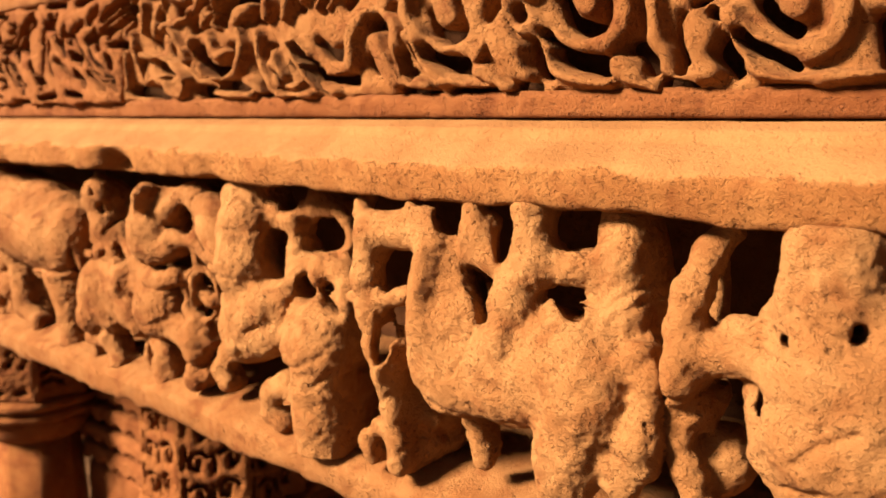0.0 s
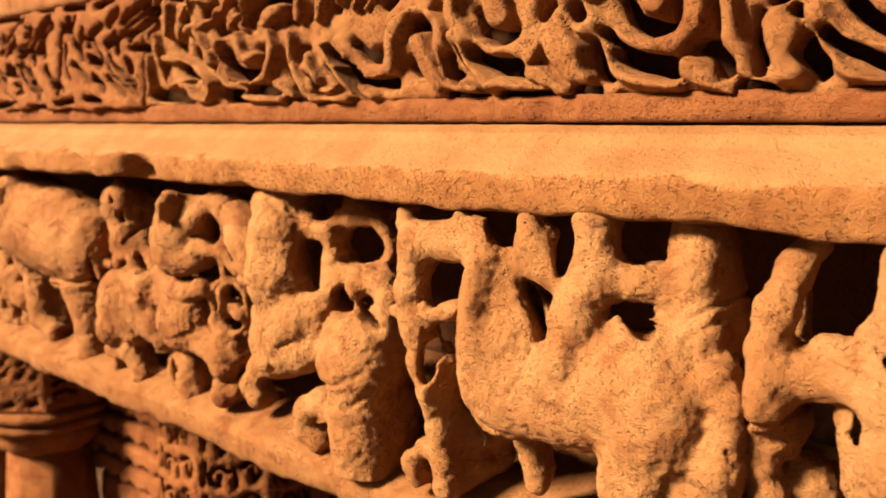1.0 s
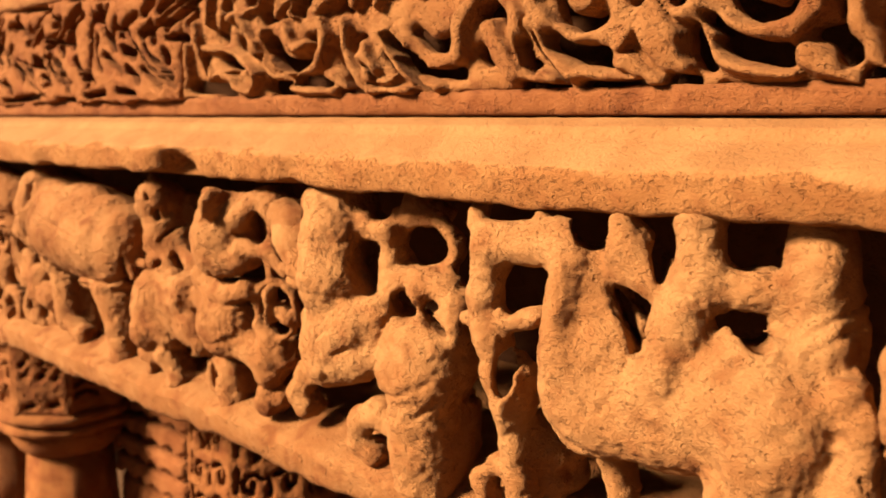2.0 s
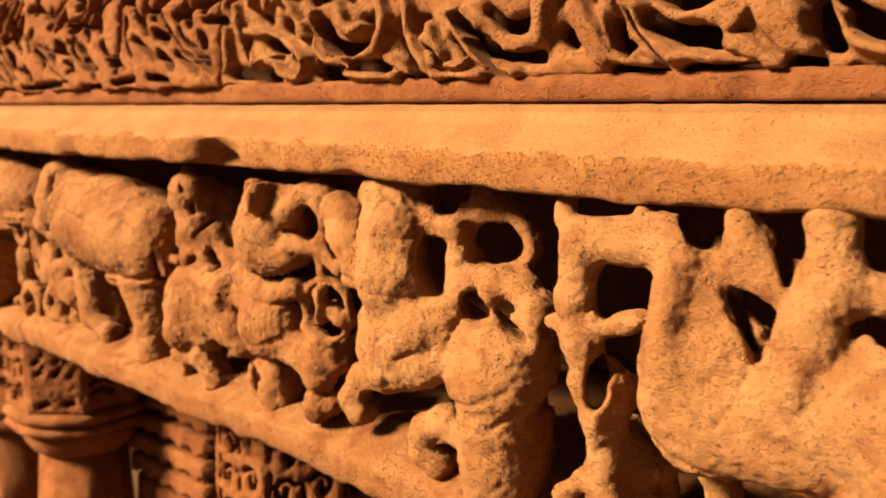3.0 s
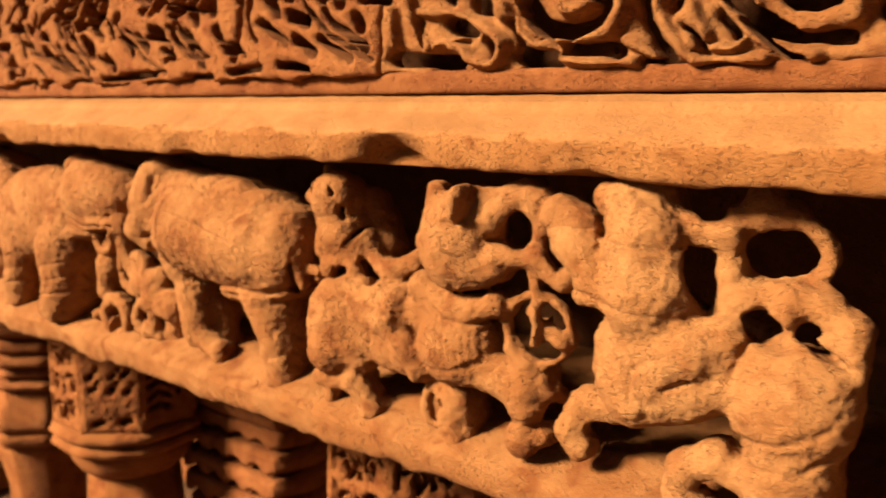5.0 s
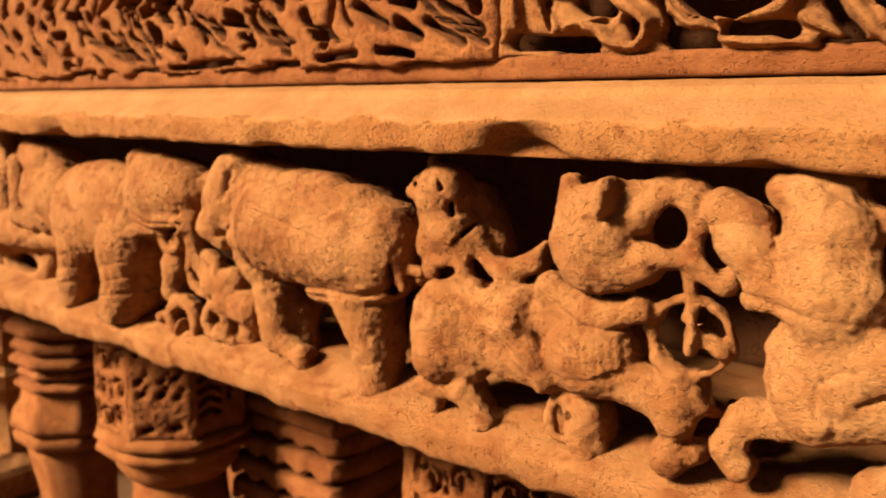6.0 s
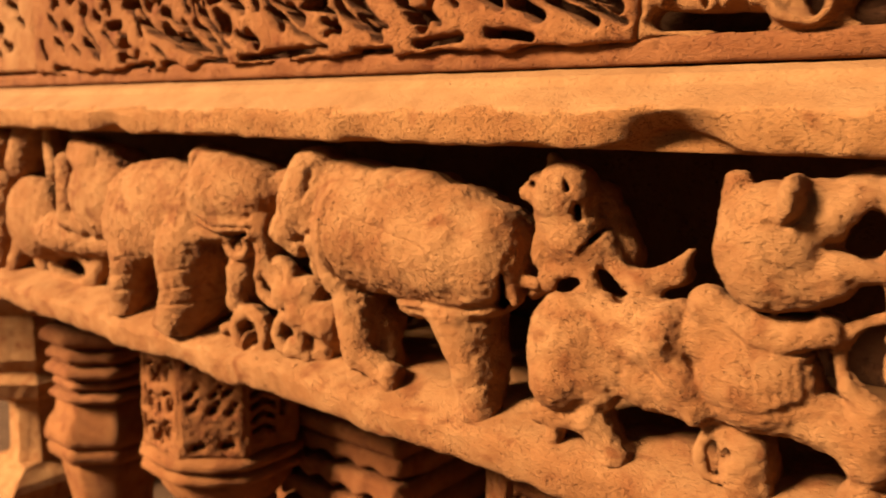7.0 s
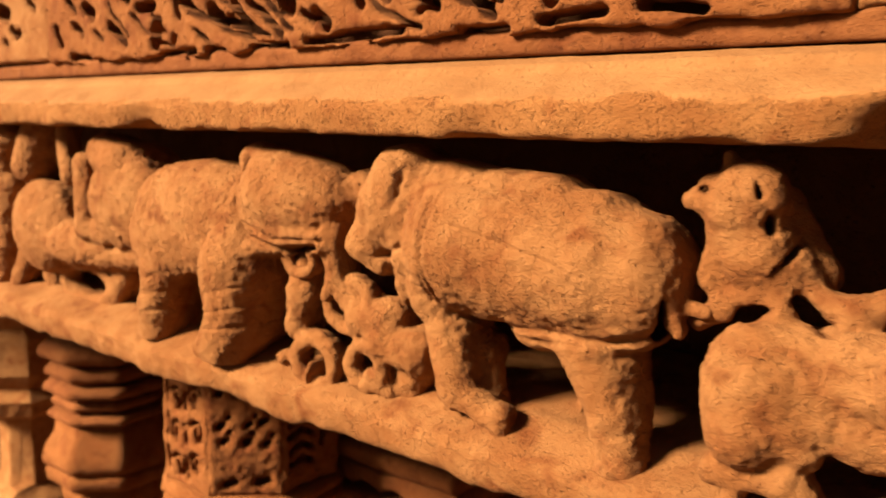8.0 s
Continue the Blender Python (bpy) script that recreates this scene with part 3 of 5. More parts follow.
c.limb(-1.454, .722, 1.247, .011, -1.426, .717, 1.270, .012)
c.limb(-1.426, .717, 1.270, .012, -1.387, .722, 1.289, .015)
c.limb(-1.379, .722, 1.293, .016, -1.377, .712, 1.252, .015)
c.limb(-1.365, .727, 1.287, .012, -1.317, .727, 1.273, .016)
c.limb(-1.317, .727, 1.273, .016, -1.285, .737, 1.289, .012)
c.limb(-1.285, .737, 1.289, .012, -1.271, .742, 1.314, .004)
c.limb(-1.443, .722, 1.293, .014, -1.432, .722, 1.338, .016)
c.cut_ball(-1.455, .715, 1.378, .005, .020, .004)
c.cut_ball(-1.402, .700, 1.382, .003, .030, .008, 25)
c.cut_ball(-1.380, .690, 1.351, .005, .030, .010, 5)
c.cut_ball(-1.360, .690, 1.321, .004, .030, .026, -55)
c.cut_ball(-1.406, .720, 1.265, .019, .040, .008, 20)
c.cut_ball(-1.351, .720, 1.270, .008, .030, .023, 50)
c.cut_ball(-1.091, .690, 1.358, .019, .100, .022)
c.cut_ball(-1.038, .690, 1.338, .015, .100, .021)
c.cut_ball(-1.206, .700, 1.126, .005, .030, .008)
c.cut_ball(-1.074, .690, 1.249, .005, .060, .017)
c.cut_ball(-1.052, .690, 1.267, .008, .060, .011)
c.cut_ball(-1.056, .770, 1.180, .023, .090, .022)
c.crease(-1.164, 1.364, -1.150, 1.361, .003, 0.0040)
c.crease(-1.150, 1.361, -1.133, 1.374, .003, 0.0040)
c.crease(-1.133, 1.374, -1.132, 1.391, .003, 0.0040)
c.crease(-1.207, 1.264, -1.175, 1.245, .003, 0.0040)
c.crease(-1.175, 1.245, -1.139, 1.242, .003, 0.0040)
c.crease(-1.139, 1.242, -1.111, 1.253, .003, 0.0040)
c.crease(-1.206, 1.292, -1.171, 1.279, .004, 0.0040)
c.crease(-1.171, 1.279, -1.130, 1.280, .004, 0.0040)
c.crease(-1.239, 1.218, -1.227, 1.195, .003, 0.0030)
c.crease(-1.227, 1.195, -1.213, 1.173, .003, 0.0030)
c.crease(-1.293, 1.241, -1.281, 1.210, .004, 0.0040)
c.crease(-1.281, 1.210, -1.255, 1.190, .004, 0.0040)
c.crease(-1.310, 1.205, -1.316, 1.170, .004, 0.0030)
c.crease(-1.210, 1.180, -1.165, 1.184, .004, 0.0020)
c.crease(-1.165, 1.184, -1.125, 1.199, .004, 0.0020)
c.crease(-1.205, 1.232, -1.201, 1.201, .002, 0.0014)
c.crease(-1.196, 1.232, -1.192, 1.201, .002, 0.0014)
c.crease(-1.187, 1.232, -1.183, 1.201, .002, 0.0014)
c.crease(-1.178, 1.232, -1.174, 1.201, .002, 0.0014)
c.crease(-1.170, 1.232, -1.165, 1.201, .002, 0.0014)
c.crease(-1.161, 1.231, -1.157, 1.201, .002, 0.0014)
c.crease(-1.153, 1.231, -1.148, 1.201, .002, 0.0014)
c.crease(-1.144, 1.233, -1.140, 1.203, .002, 0.0014)
c.crease(-1.136, 1.234, -1.132, 1.205, .002, 0.0014)
c.crease(-1.128, 1.236, -1.124, 1.206, .002, 0.0014)
c.crease(-1.120, 1.238, -1.116, 1.208, .002, 0.0014)
figure("carved_lion", "sandstone carving of a crouching lion with ruffed collar and rider", c)

# cloth draped elephant
c = Carving()
c.limb(-1.733, .718, 1.298, .079, -1.563, .718, 1.285, .072)
c.ball(-1.647, .718, 1.291, .155, .058, .085)
c.limb(-1.568, .725, 1.326, .043, -1.525, .725, 1.304, .031)
c.ball(-1.762, .722, 1.332, .076, .050, .062)
c.limb(-1.765, .725, 1.355, .035, -1.624, .725, 1.346, .038)
c.limb(-1.628, .715, 1.226, .038, -1.538, .712, 1.241, .036)
c.ball(-1.521, .713, 1.279, .058, .055, .072)
c.limb(-1.826, .713, 1.366, .046, -1.840, .708, 1.331, .049)
c.limb(-1.845, .703, 1.316, .039, -1.874, .698, 1.286, .029)
c.limb(-1.874, .698, 1.286, .027, -1.850, .698, 1.267, .020)
c.limb(-1.813, .698, 1.327, .034, -1.808, .698, 1.278, .025)
c.limb(-1.816, .708, 1.269, .021, -1.827, .718, 1.216, .011)
c.limb(-1.776, .718, 1.314, .048, -1.774, .718, 1.231, .041)
c.limb(-1.756, .718, 1.191, .034, -1.737, .708, 1.119, .025)
c.limb(-1.737, .708, 1.119, .022, -1.677, .703, 1.096, .013)
c.limb(-1.673, .703, 1.101, .014, -1.671, .703, 1.079, .011)
c.cut_ball(-1.675, .785, 1.128, .047, .075, .049, 25)
c.limb(-1.732, .745, 1.161, .025, -1.707, .745, 1.095, .019)
c.limb(-1.563, .713, 1.212, .043, -1.534, .708, 1.139, .027)
c.limb(-1.534, .708, 1.139, .027, -1.515, .703, 1.071, .025)
c.limb(-1.535, .718, 1.192, .027, -1.525, .718, 1.120, .024)
c.limb(-1.522, .698, 1.071, .024, -1.515, .698, 1.054, .027)
c.limb(-1.624, .778, 1.147, .020, -1.633, .778, 1.075, .018)
c.limb(-1.508, .703, 1.285, .007, -1.479, .698, 1.282, .009)
c.limb(-1.479, .698, 1.282, .009, -1.464, .698, 1.239, .007)
c.limb(-1.456, .708, 1.262, .007, -1.442, .708, 1.260, .007)
c.cut_ball(-1.490, .708, 1.250, .006, .050, .026)
c.cut_ball(-1.613, .748, 1.116, .018, .050, .039, 15)
c.crease(-1.746, 1.353, -1.748, 1.294, .004, 0.0036)
c.crease(-1.748, 1.294, -1.756, 1.233, .004, 0.0036)
c.crease(-1.732, 1.209, -1.603, 1.207, .004, 0.0032)
c.crease(-1.603, 1.207, -1.495, 1.226, .004, 0.0032)
c.crease(-1.702, 1.325, -1.579, 1.295, .002, 0.0014)
c.crease(-1.579, 1.295, -1.522, 1.285, .002, 0.0012)
c.crease(-1.665, 1.365, -1.670, 1.214, .005, 0.0014)
c.crease(-1.602, 1.286, -1.586, 1.216, .005, 0.0014)
c.crease(-1.775, 1.384, -1.760, 1.306, .003, 0.0022)
c.crease(-1.820, 1.348, -1.806, 1.325, .003, 0.0018)
c.crease(-1.847, 1.291, -1.810, 1.267, .003, 0.0022)
c.crease(-1.708, 1.260, -1.691, 1.210, .005, 0.0014)
c.crease(-1.519, 1.176, -1.481, 1.184, .003, 0.0012)
c.crease(-1.526, 1.120, -1.478, 1.133, .003, 0.0012)
c.crease(-1.739, 1.354, -1.747, 1.289, .005, 0.0060)
c.crease(-1.747, 1.289, -1.744, 1.237, .005, 0.0060)
c.crease(-1.692, 1.211, -1.604, 1.220, .005, 0.0060)
c.crease(-1.604, 1.220, -1.532, 1.220, .005, 0.0060)
c.crease(-1.532, 1.220, -1.479, 1.235, .005, 0.0060)
c.crease(-1.726, 1.330, -1.643, 1.313, .003, 0.0030)
c.crease(-1.643, 1.313, -1.574, 1.297, .003, 0.0030)
c.crease(-1.574, 1.297, -1.534, 1.262, .003, 0.0030)
c.crease(-1.802, 1.383, -1.811, 1.336, .005, 0.0050)
c.crease(-1.848, 1.271, -1.802, 1.290, .004, 0.0050)
figure("carved_elephant", "sandstone carving of an elephant draped with a cloth, on the ledge", c)

# bowing elephant
c = Carving()
c.ball(-2.236, .718, 1.282, .194, .060, .093)
c.ball(-2.314, .708, 1.249, .105, .050, .073)
c.limb(-2.111, .718, 1.379, .028, -2.057, .713, 1.346, .057)
c.ball(-2.028, .708, 1.332, .114, .055, .059)
c.limb(-2.114, .688, 1.303, .024, -2.001, .683, 1.282, .017)
c.limb(-2.006, .688, 1.281, .018, -1.951, .688, 1.279, .019)
c.limb(-2.102, .698, 1.270, .033, -1.995, .698, 1.289, .031)
c.ring(-2.004, .698, 1.249, .026, .019, .009)
c.limb(-1.940, .698, 1.294, .019, -1.935, .703, 1.225, .017)
c.limb(-1.935, .703, 1.225, .017, -1.898, .708, 1.196, .021)
c.limb(-2.325, .703, 1.201, .048, -2.346, .703, 1.132, .037)
c.limb(-2.345, .703, 1.142, .039, -2.357, .703, 1.087, .034)
c.limb(-2.130, .698, 1.226, .065, -2.139, .698, 1.147, .052)
c.limb(-2.139, .698, 1.147, .052, -2.162, .693, 1.105, .046)
c.ball(-2.207, .688, 1.092, .017, .025, .019)
c.limb(-1.917, .738, 1.345, .030, -1.960, .728, 1.312, .038)
c.cut_ball(-2.267, .708, 1.134, .038, .070, .068, -12)
c.crease(-2.189, 1.178, -2.045, 1.216, .003, 0.0018)
c.crease(-2.183, 1.153, -2.052, 1.183, .003, 0.0018)
c.crease(-2.173, 1.130, -2.059, 1.152, .003, 0.0018)
c.crease(-2.357, 1.183, -2.249, 1.207, .004, 0.0018)
c.crease(-2.356, 1.155, -2.257, 1.175, .004, 0.0018)
c.crease(-2.351, 1.127, -2.262, 1.144, .004, 0.0018)
c.crease(-2.124, 1.352, -2.104, 1.293, .005, 0.0036)
c.crease(-2.104, 1.293, -1.992, 1.267, .005, 0.0036)
c.crease(-2.013, 1.339, -1.963, 1.322, .003, 0.0020)
c.crease(-2.135, 1.375, -2.133, 1.319, .004, 0.0018)
c.crease(-2.305, 1.333, -2.341, 1.268, .005, 0.0014)
c.crease(-2.201, 1.347, -2.165, 1.258, .006, 0.0014)
c.crease(-2.095, 1.369, -2.036, 1.349, .004, 0.0018)
c.crease(-2.103, 1.381, -2.115, 1.321, .006, 0.0110)
c.crease(-2.115, 1.321, -2.086, 1.276, .006, 0.0110)
c.crease(-2.086, 1.276, -2.020, 1.263, .006, 0.0110)
c.crease(-2.020, 1.263, -1.953, 1.274, .006, 0.0110)
c.crease(-2.091, 1.295, -2.031, 1.277, .004, 0.0060)
c.crease(-2.031, 1.277, -1.942, 1.282, .004, 0.0060)
c.crease(-2.318, 1.359, -2.341, 1.269, .006, 0.0040)
c.crease(-2.341, 1.269, -2.313, 1.208, .006, 0.0040)
c.crease(-2.194, 1.223, -2.177, 1.148, .007, 0.0070)
figure("carved_elephant", "sandstone carving of an elephant with lowered head and wrinkled legs", c)

# kneeling figures
c = Carving()
c.limb(-2.014, .720, 1.237, .021, -2.009, .710, 1.198, .024)
c.limb(-2.009, .710, 1.198, .022, -2.022, .710, 1.152, .021)
c.ring(-1.977, .700, 1.109, .036, .033, .012)
c.ball(-1.980, .700, 1.091, .007, .020, .020)
c.ball(-2.038, .700, 1.104, .013, .018, .013)
c.ring(-1.881, .700, 1.122, .028, .027, .010)
c.limb(-1.871, .700, 1.107, .013, -1.850, .710, 1.094, .016)
c.ring(-1.916, .705, 1.197, .041, .033, .010)
c.limb(-1.896, .705, 1.185, .022, -1.850, .710, 1.192, .025)
c.limb(-1.841, .710, 1.193, .020, -1.856, .705, 1.158, .025)
c.limb(-1.856, .705, 1.158, .022, -1.811, .720, 1.152, .036)
c.limb(-1.819, .730, 1.133, .029, -1.828, .730, 1.093, .022)
c.crease(-1.819, 1.196, -1.774, 1.183, .003, 0.0018)
c.crease(-1.982, 1.192, -1.949, 1.197, .003, 0.0018)
figure("carved_knot", "small sandstone carving of knotted loops between two elephants", c)

# horse with draped rider
c = Carving()
c.ball(-2.771, .725, 1.224, .107, .050, .092)
c.ball(-2.642, .730, 1.203, .183, .050, .045)
c.limb(-2.544, .730, 1.193, .031, -2.416, .730, 1.207, .031)
c.ball(-2.446, .710, 1.294, .108, .045, .082)
c.limb(-2.528, .720, 1.377, .034, -2.458, .720, 1.351, .048)
c.limb(-2.580, .705, 1.356, .020, -2.562, .700, 1.245, .026)
c.limb(-2.562, .700, 1.245, .026, -2.507, .700, 1.230, .016)
c.limb(-2.824, .730, 1.345, .041, -2.781, .730, 1.413, .038)
c.limb(-2.703, .730, 1.414, .013, -2.661, .720, 1.331, .019)
c.limb(-2.918, .730, 1.376, .058, -2.930, .730, 1.293, .047)
c.limb(-2.904, .730, 1.295, .047, -2.957, .730, 1.110, .032)
c.limb(-2.849, .730, 1.159, .028, -2.908, .730, 1.091, .024)
c.ring(-2.648, .740, 1.125, .085, .037, .015)
c.limb(-2.524, .750, 1.161, .027, -2.567, .750, 1.102, .023)
c.limb(-2.819, .760, 1.123, .026, -2.801, .760, 1.078, .021)
c.ball(-3.164, .730, 1.215, .170, .050, .142)
c.ball(-3.468, .730, 1.190, .273, .050, .171)
c.limb(-3.181, .730, 1.121, .039, -3.230, .730, 1.021, .035)
c.limb(-3.490, .730, 1.087, .049, -3.546, .730, 1.006, .038)
c.crease(-2.506, 1.350, -2.488, 1.254, .005, 0.0027)
c.crease(-2.442, 1.258, -2.375, 1.246, .005, 0.0018)
c.crease(-2.627, 1.314, -2.662, 1.196, .005, 0.0018)
c.crease(-2.460, 1.352, -2.334, 1.358, .004, 0.0014)
c.crease(-2.625, 1.159, -2.482, 1.216, .005, 0.0018)
figure("carved_horse", "worn sandstone carving of a horse with a draped rider", c)

# ---- the scroll carving ----


def spline(bends, step=0.005):
    """A smooth line through the bends."""
    p = [Vector(b) for b in bends]
    if len(p) == 1:
        p.append(p[0] + Vector((0, 0.004)))
    p = [p[0] * 2 - p[1]] + p + [p[-1] * 2 - p[-2]]
    out = []
    for a, b, c, d in zip(p, p[1:], p[2:], p[3:]):
        k = max(2, math.ceil((c - b).length / step))
        for j in range(k):
            t = j / k
            out.append(0.5 * (2 * b + (c - a) * t + (2 * a - 5 * b + 4 * c - d) * t * t + (3 * b - a - 3 * c + d) * t ** 3))
    return np.array([tuple(v) for v in out] + [tuple(p[-2])])


def pierced(x0, x1, z0, z1, front, back, slits, step=0.0026, dome=0.009, widen=1.0, ribs=(), sink=0.016, soft=0.004):
    """A stone slab with slits and holes cut deep into it; its face sinks and rounds off towards every cut."""
    xs, zs = np.arange(x0 - step * 2, x1 + step * 3, step), np.arange(z0 - step * 2, z1 + step * 3, step)
    x, z = np.meshgrid(xs, zs, indexing="ij")
    flat = np.stack((x, 0 * x, z), -1)
    x = x + 0.0025 * lumps(flat, 60, 1.0)
    z = z + 0.0025 * lumps(flat, 60, 5.0)
    gap = np.full(x.shape, 0.05)
    for ax, az, bx, bz, w in slits:
        wx, wz = bx - ax, bz - az
        t = np.clip(((x - ax) * wx + (z - az) * wz) / max(wx * wx + wz * wz, 1e-9), 0, 1)
        gap = np.minimum(gap, np.hypot(x - ax - t * wx, z - az - t * wz) - w * widen)
    rim = np.maximum(np.maximum(x0 - x, x - x1), np.maximum(z0 + 0.004 * (widen > 1) * (1 + lumps(flat * (1, 0, 0), 26, 3.0)) - z, z - z1))
    gap = np.minimum(gap, -rim)
    deep = np.zeros(x.shape)
    if ribs:
        rib = np.full(x.shape, 0.05)
        for ax, az, bx, bz, w in ribs:
            wx, wz = bx - ax, bz - az
            t = np.clip(((x - ax) * wx + (z - az) * wz) / max(wx * wx + wz * wz, 1e-9), 0, 1)
            away = np.hypot(x - ax - t * wx, z - az - t * wz)
            rib = np.minimum(rib, away - w)
        span = np.clip((x + 1.37) / 0.06, 0, 1)
        deep = span * sink * np.clip(rib / 0.005 + 0.5, 0, 1) + span * 0.004 * np.exp(-((rib + 0.001) / 0.003) ** 2)
    face = deep + front + dome * np.exp(-np.maximum(gap, 0) / soft) + 0.0025 * lumps(flat, 22, 7.0) + 0.0014 * lumps(flat, 120, 2.0)
    ys = np.arange(front - 0.01, back + step * 2, step)
    field = np.maximum(np.maximum(face[:, None, :] - ys[None, :, None], ys[None, :, None] - back), -gap[:, None, :])
    return surface(field, (xs[0], ys[0], zs[0]), step)


SCROLL_FACE, MIDDLE = 0.714, 1.632
scroll_gaps = []


def hollow(w, *bends):
    """A curved gap of the open scrolls, cut through along a smooth line."""
    line = spline(bends, 0.012)
    for (ax, az), (bx, bz) in zip(line.tolist(), line.tolist()[1:]):
        scroll_gaps.append((ax, az, bx, bz, w))


scroll_ribs = []


def band(w, *bends):
    """A proud, round-edged band of the scrolls."""
    line = spline(bends, 0.012)
    for (ax, az), (bx, bz) in zip(line.tolist(), line.tolist()[1:]):
        scroll_ribs.append((ax, az, bx, bz, w))


hollow(0.0070, (-0.461, 1.632), (-0.454, 1.611), (-0.430, 1.598), (-0.411, 1.602), (-0.407, 1.622))
hollow(0.0049, (-0.477, 1.597), (-0.462, 1.582))
hollow(0.0092, (-0.459, 1.577), (-0.429, 1.565), (-0.413, 1.563))
hollow(0.0089, (-0.490, 1.584), (-0.482, 1.559))
hollow(0.0051, (-0.514, 1.544), (-0.491, 1.540))
hollow(0.0033, (-0.463, 1.538), (-0.427, 1.534), (-0.367, 1.534))
hollow(0.0061, (-0.383, 1.579), (-0.370, 1.582))
hollow(0.0081, (-0.372, 1.575), (-0.359, 1.560))
hollow(0.0069, (-0.342, 1.542), (-0.318, 1.536))
hollow(0.0056, (-0.511, 1.626), (-0.505, 1.616))
hollow(0.0040, (-0.367, 1.594), (-0.371, 1.619))
hollow(0.0039, (-0.332, 1.606), (-0.335, 1.582), (-0.326, 1.553))
hollow(0.0048, (-0.320, 1.614), (-0.311, 1.615))
hollow(0.0056, (-0.301, 1.604), (-0.301, 1.603))
hollow(0.0093, (-0.290, 1.575), (-0.278, 1.556))
hollow(0.0055, (-0.274, 1.585), (-0.258, 1.571), (-0.229, 1.558))
hollow(0.0063, (-0.261, 1.613), (-0.251, 1.599), (-0.231, 1.586))
hollow(0.0054, (-0.251, 1.535), (-0.214, 1.534))
hollow(0.0057, (-0.541, 1.634), (-0.550, 1.621))
hollow(0.0068, (-0.639, 1.632), (-0.631, 1.610), (-0.604, 1.602), (-0.593, 1.606))
hollow(0.0087, (-0.646, 1.589), (-0.615, 1.573), (-0.581, 1.569))
hollow(0.0073, (-0.735, 1.621), (-0.718, 1.627), (-0.706, 1.616))
hollow(0.0058, (-0.679, 1.586), (-0.674, 1.567), (-0.666, 1.560))
hollow(0.0045, (-0.678, 1.543), (-0.629, 1.539))
hollow(0.0055, (-0.606, 1.540), (-0.541, 1.540))
hollow(0.0019, (-0.666, 1.597), (-0.658, 1.578), (-0.629, 1.547))
hollow(0.0089, (-0.768, 1.527), (-0.717, 1.529))
hollow(0.0080, (-0.744, 1.582), (-0.731, 1.575))
hollow(0.0074, (-0.843, 1.609), (-0.820, 1.593), (-0.787, 1.597))
hollow(0.0056, (-0.851, 1.583), (-0.819, 1.563), (-0.771, 1.560))
hollow(0.0090, (-1.113, 1.612), (-1.090, 1.587), (-1.050, 1.579), (-1.020, 1.590), (-1.018, 1.615))
hollow(0.0052, (-1.035, 1.616), (-1.028, 1.614))
hollow(0.0035, (-1.118, 1.599), (-1.076, 1.567))
hollow(0.0074, (-1.058, 1.559), (-0.999, 1.555))
hollow(0.0098, (-1.123, 1.555), (-1.076, 1.547))
hollow(0.0056, (-1.132, 1.593), (-1.123, 1.558))
hollow(0.0065, (-1.172, 1.574), (-1.162, 1.559))
hollow(0.0089, (-1.224, 1.594), (-1.197, 1.589))
hollow(0.0094, (-1.187, 1.617), (-1.167, 1.612))
hollow(0.0086, (-1.316, 1.557), (-1.214, 1.550))
hollow(0.0038, (-1.274, 1.600), (-1.263, 1.570))
hollow(0.0059, (-1.239, 1.634), (-1.226, 1.625))
hollow(0.0057, (-0.976, 1.609), (-0.968, 1.584), (-0.952, 1.559), (-0.940, 1.546))
hollow(0.0086, (-0.934, 1.600), (-0.934, 1.606))
hollow(0.0030, (-0.922, 1.575), (-0.900, 1.551))
hollow(0.0053, (-0.887, 1.585), (-0.876, 1.565))
hollow(0.0076, (-0.881, 1.608), (-0.853, 1.578), (-0.820, 1.565))
hollow(0.0029, (-0.866, 1.578), (-0.832, 1.549), (-0.807, 1.540))
hollow(0.0038, (-0.967, 1.541), (-0.921, 1.538))
band(0.0104, (-0.284, 1.600), (-0.266, 1.578), (-0.234, 1.566), (-0.207, 1.569), (-0.190, 1.586), (-0.193, 1.615), (-0.217, 1.639))
band(0.0150, (-0.229, 1.614), (-0.230, 1.605))
band(0.0064, (-0.279, 1.582), (-0.267, 1.559), (-0.244, 1.547), (-0.214, 1.543), (-0.184, 1.546), (-0.151, 1.551))
band(0.0153, (-0.314, 1.592), (-0.308, 1.574), (-0.301, 1.557))
band(0.0067, (-0.325, 1.595), (-0.315, 1.607), (-0.299, 1.608), (-0.287, 1.597))
band(0.0105, (-0.362, 1.636), (-0.354, 1.589), (-0.339, 1.558), (-0.315, 1.547))
band(0.0132, (-0.520, 1.632), (-0.490, 1.601), (-0.448, 1.581), (-0.413, 1.583), (-0.391, 1.600), (-0.391, 1.634))
band(0.0150, (-0.426, 1.632), (-0.428, 1.623))
band(0.0070, (-0.486, 1.589), (-0.470, 1.565), (-0.437, 1.549), (-0.402, 1.545))
band(0.0099, (-0.396, 1.563), (-0.372, 1.551))
band(0.0060, (-0.380, 1.549), (-0.350, 1.537), (-0.325, 1.527))
band(0.0194, (-0.531, 1.598), (-0.522, 1.579))
band(0.0145, (-0.522, 1.579), (-0.506, 1.552))
band(0.0073, (-0.545, 1.610), (-0.523, 1.622), (-0.505, 1.623))
band(0.0100, (-0.675, 1.661), (-0.666, 1.622), (-0.641, 1.596), (-0.604, 1.587), (-0.572, 1.594))
band(0.0172, (-0.614, 1.643), (-0.608, 1.625))
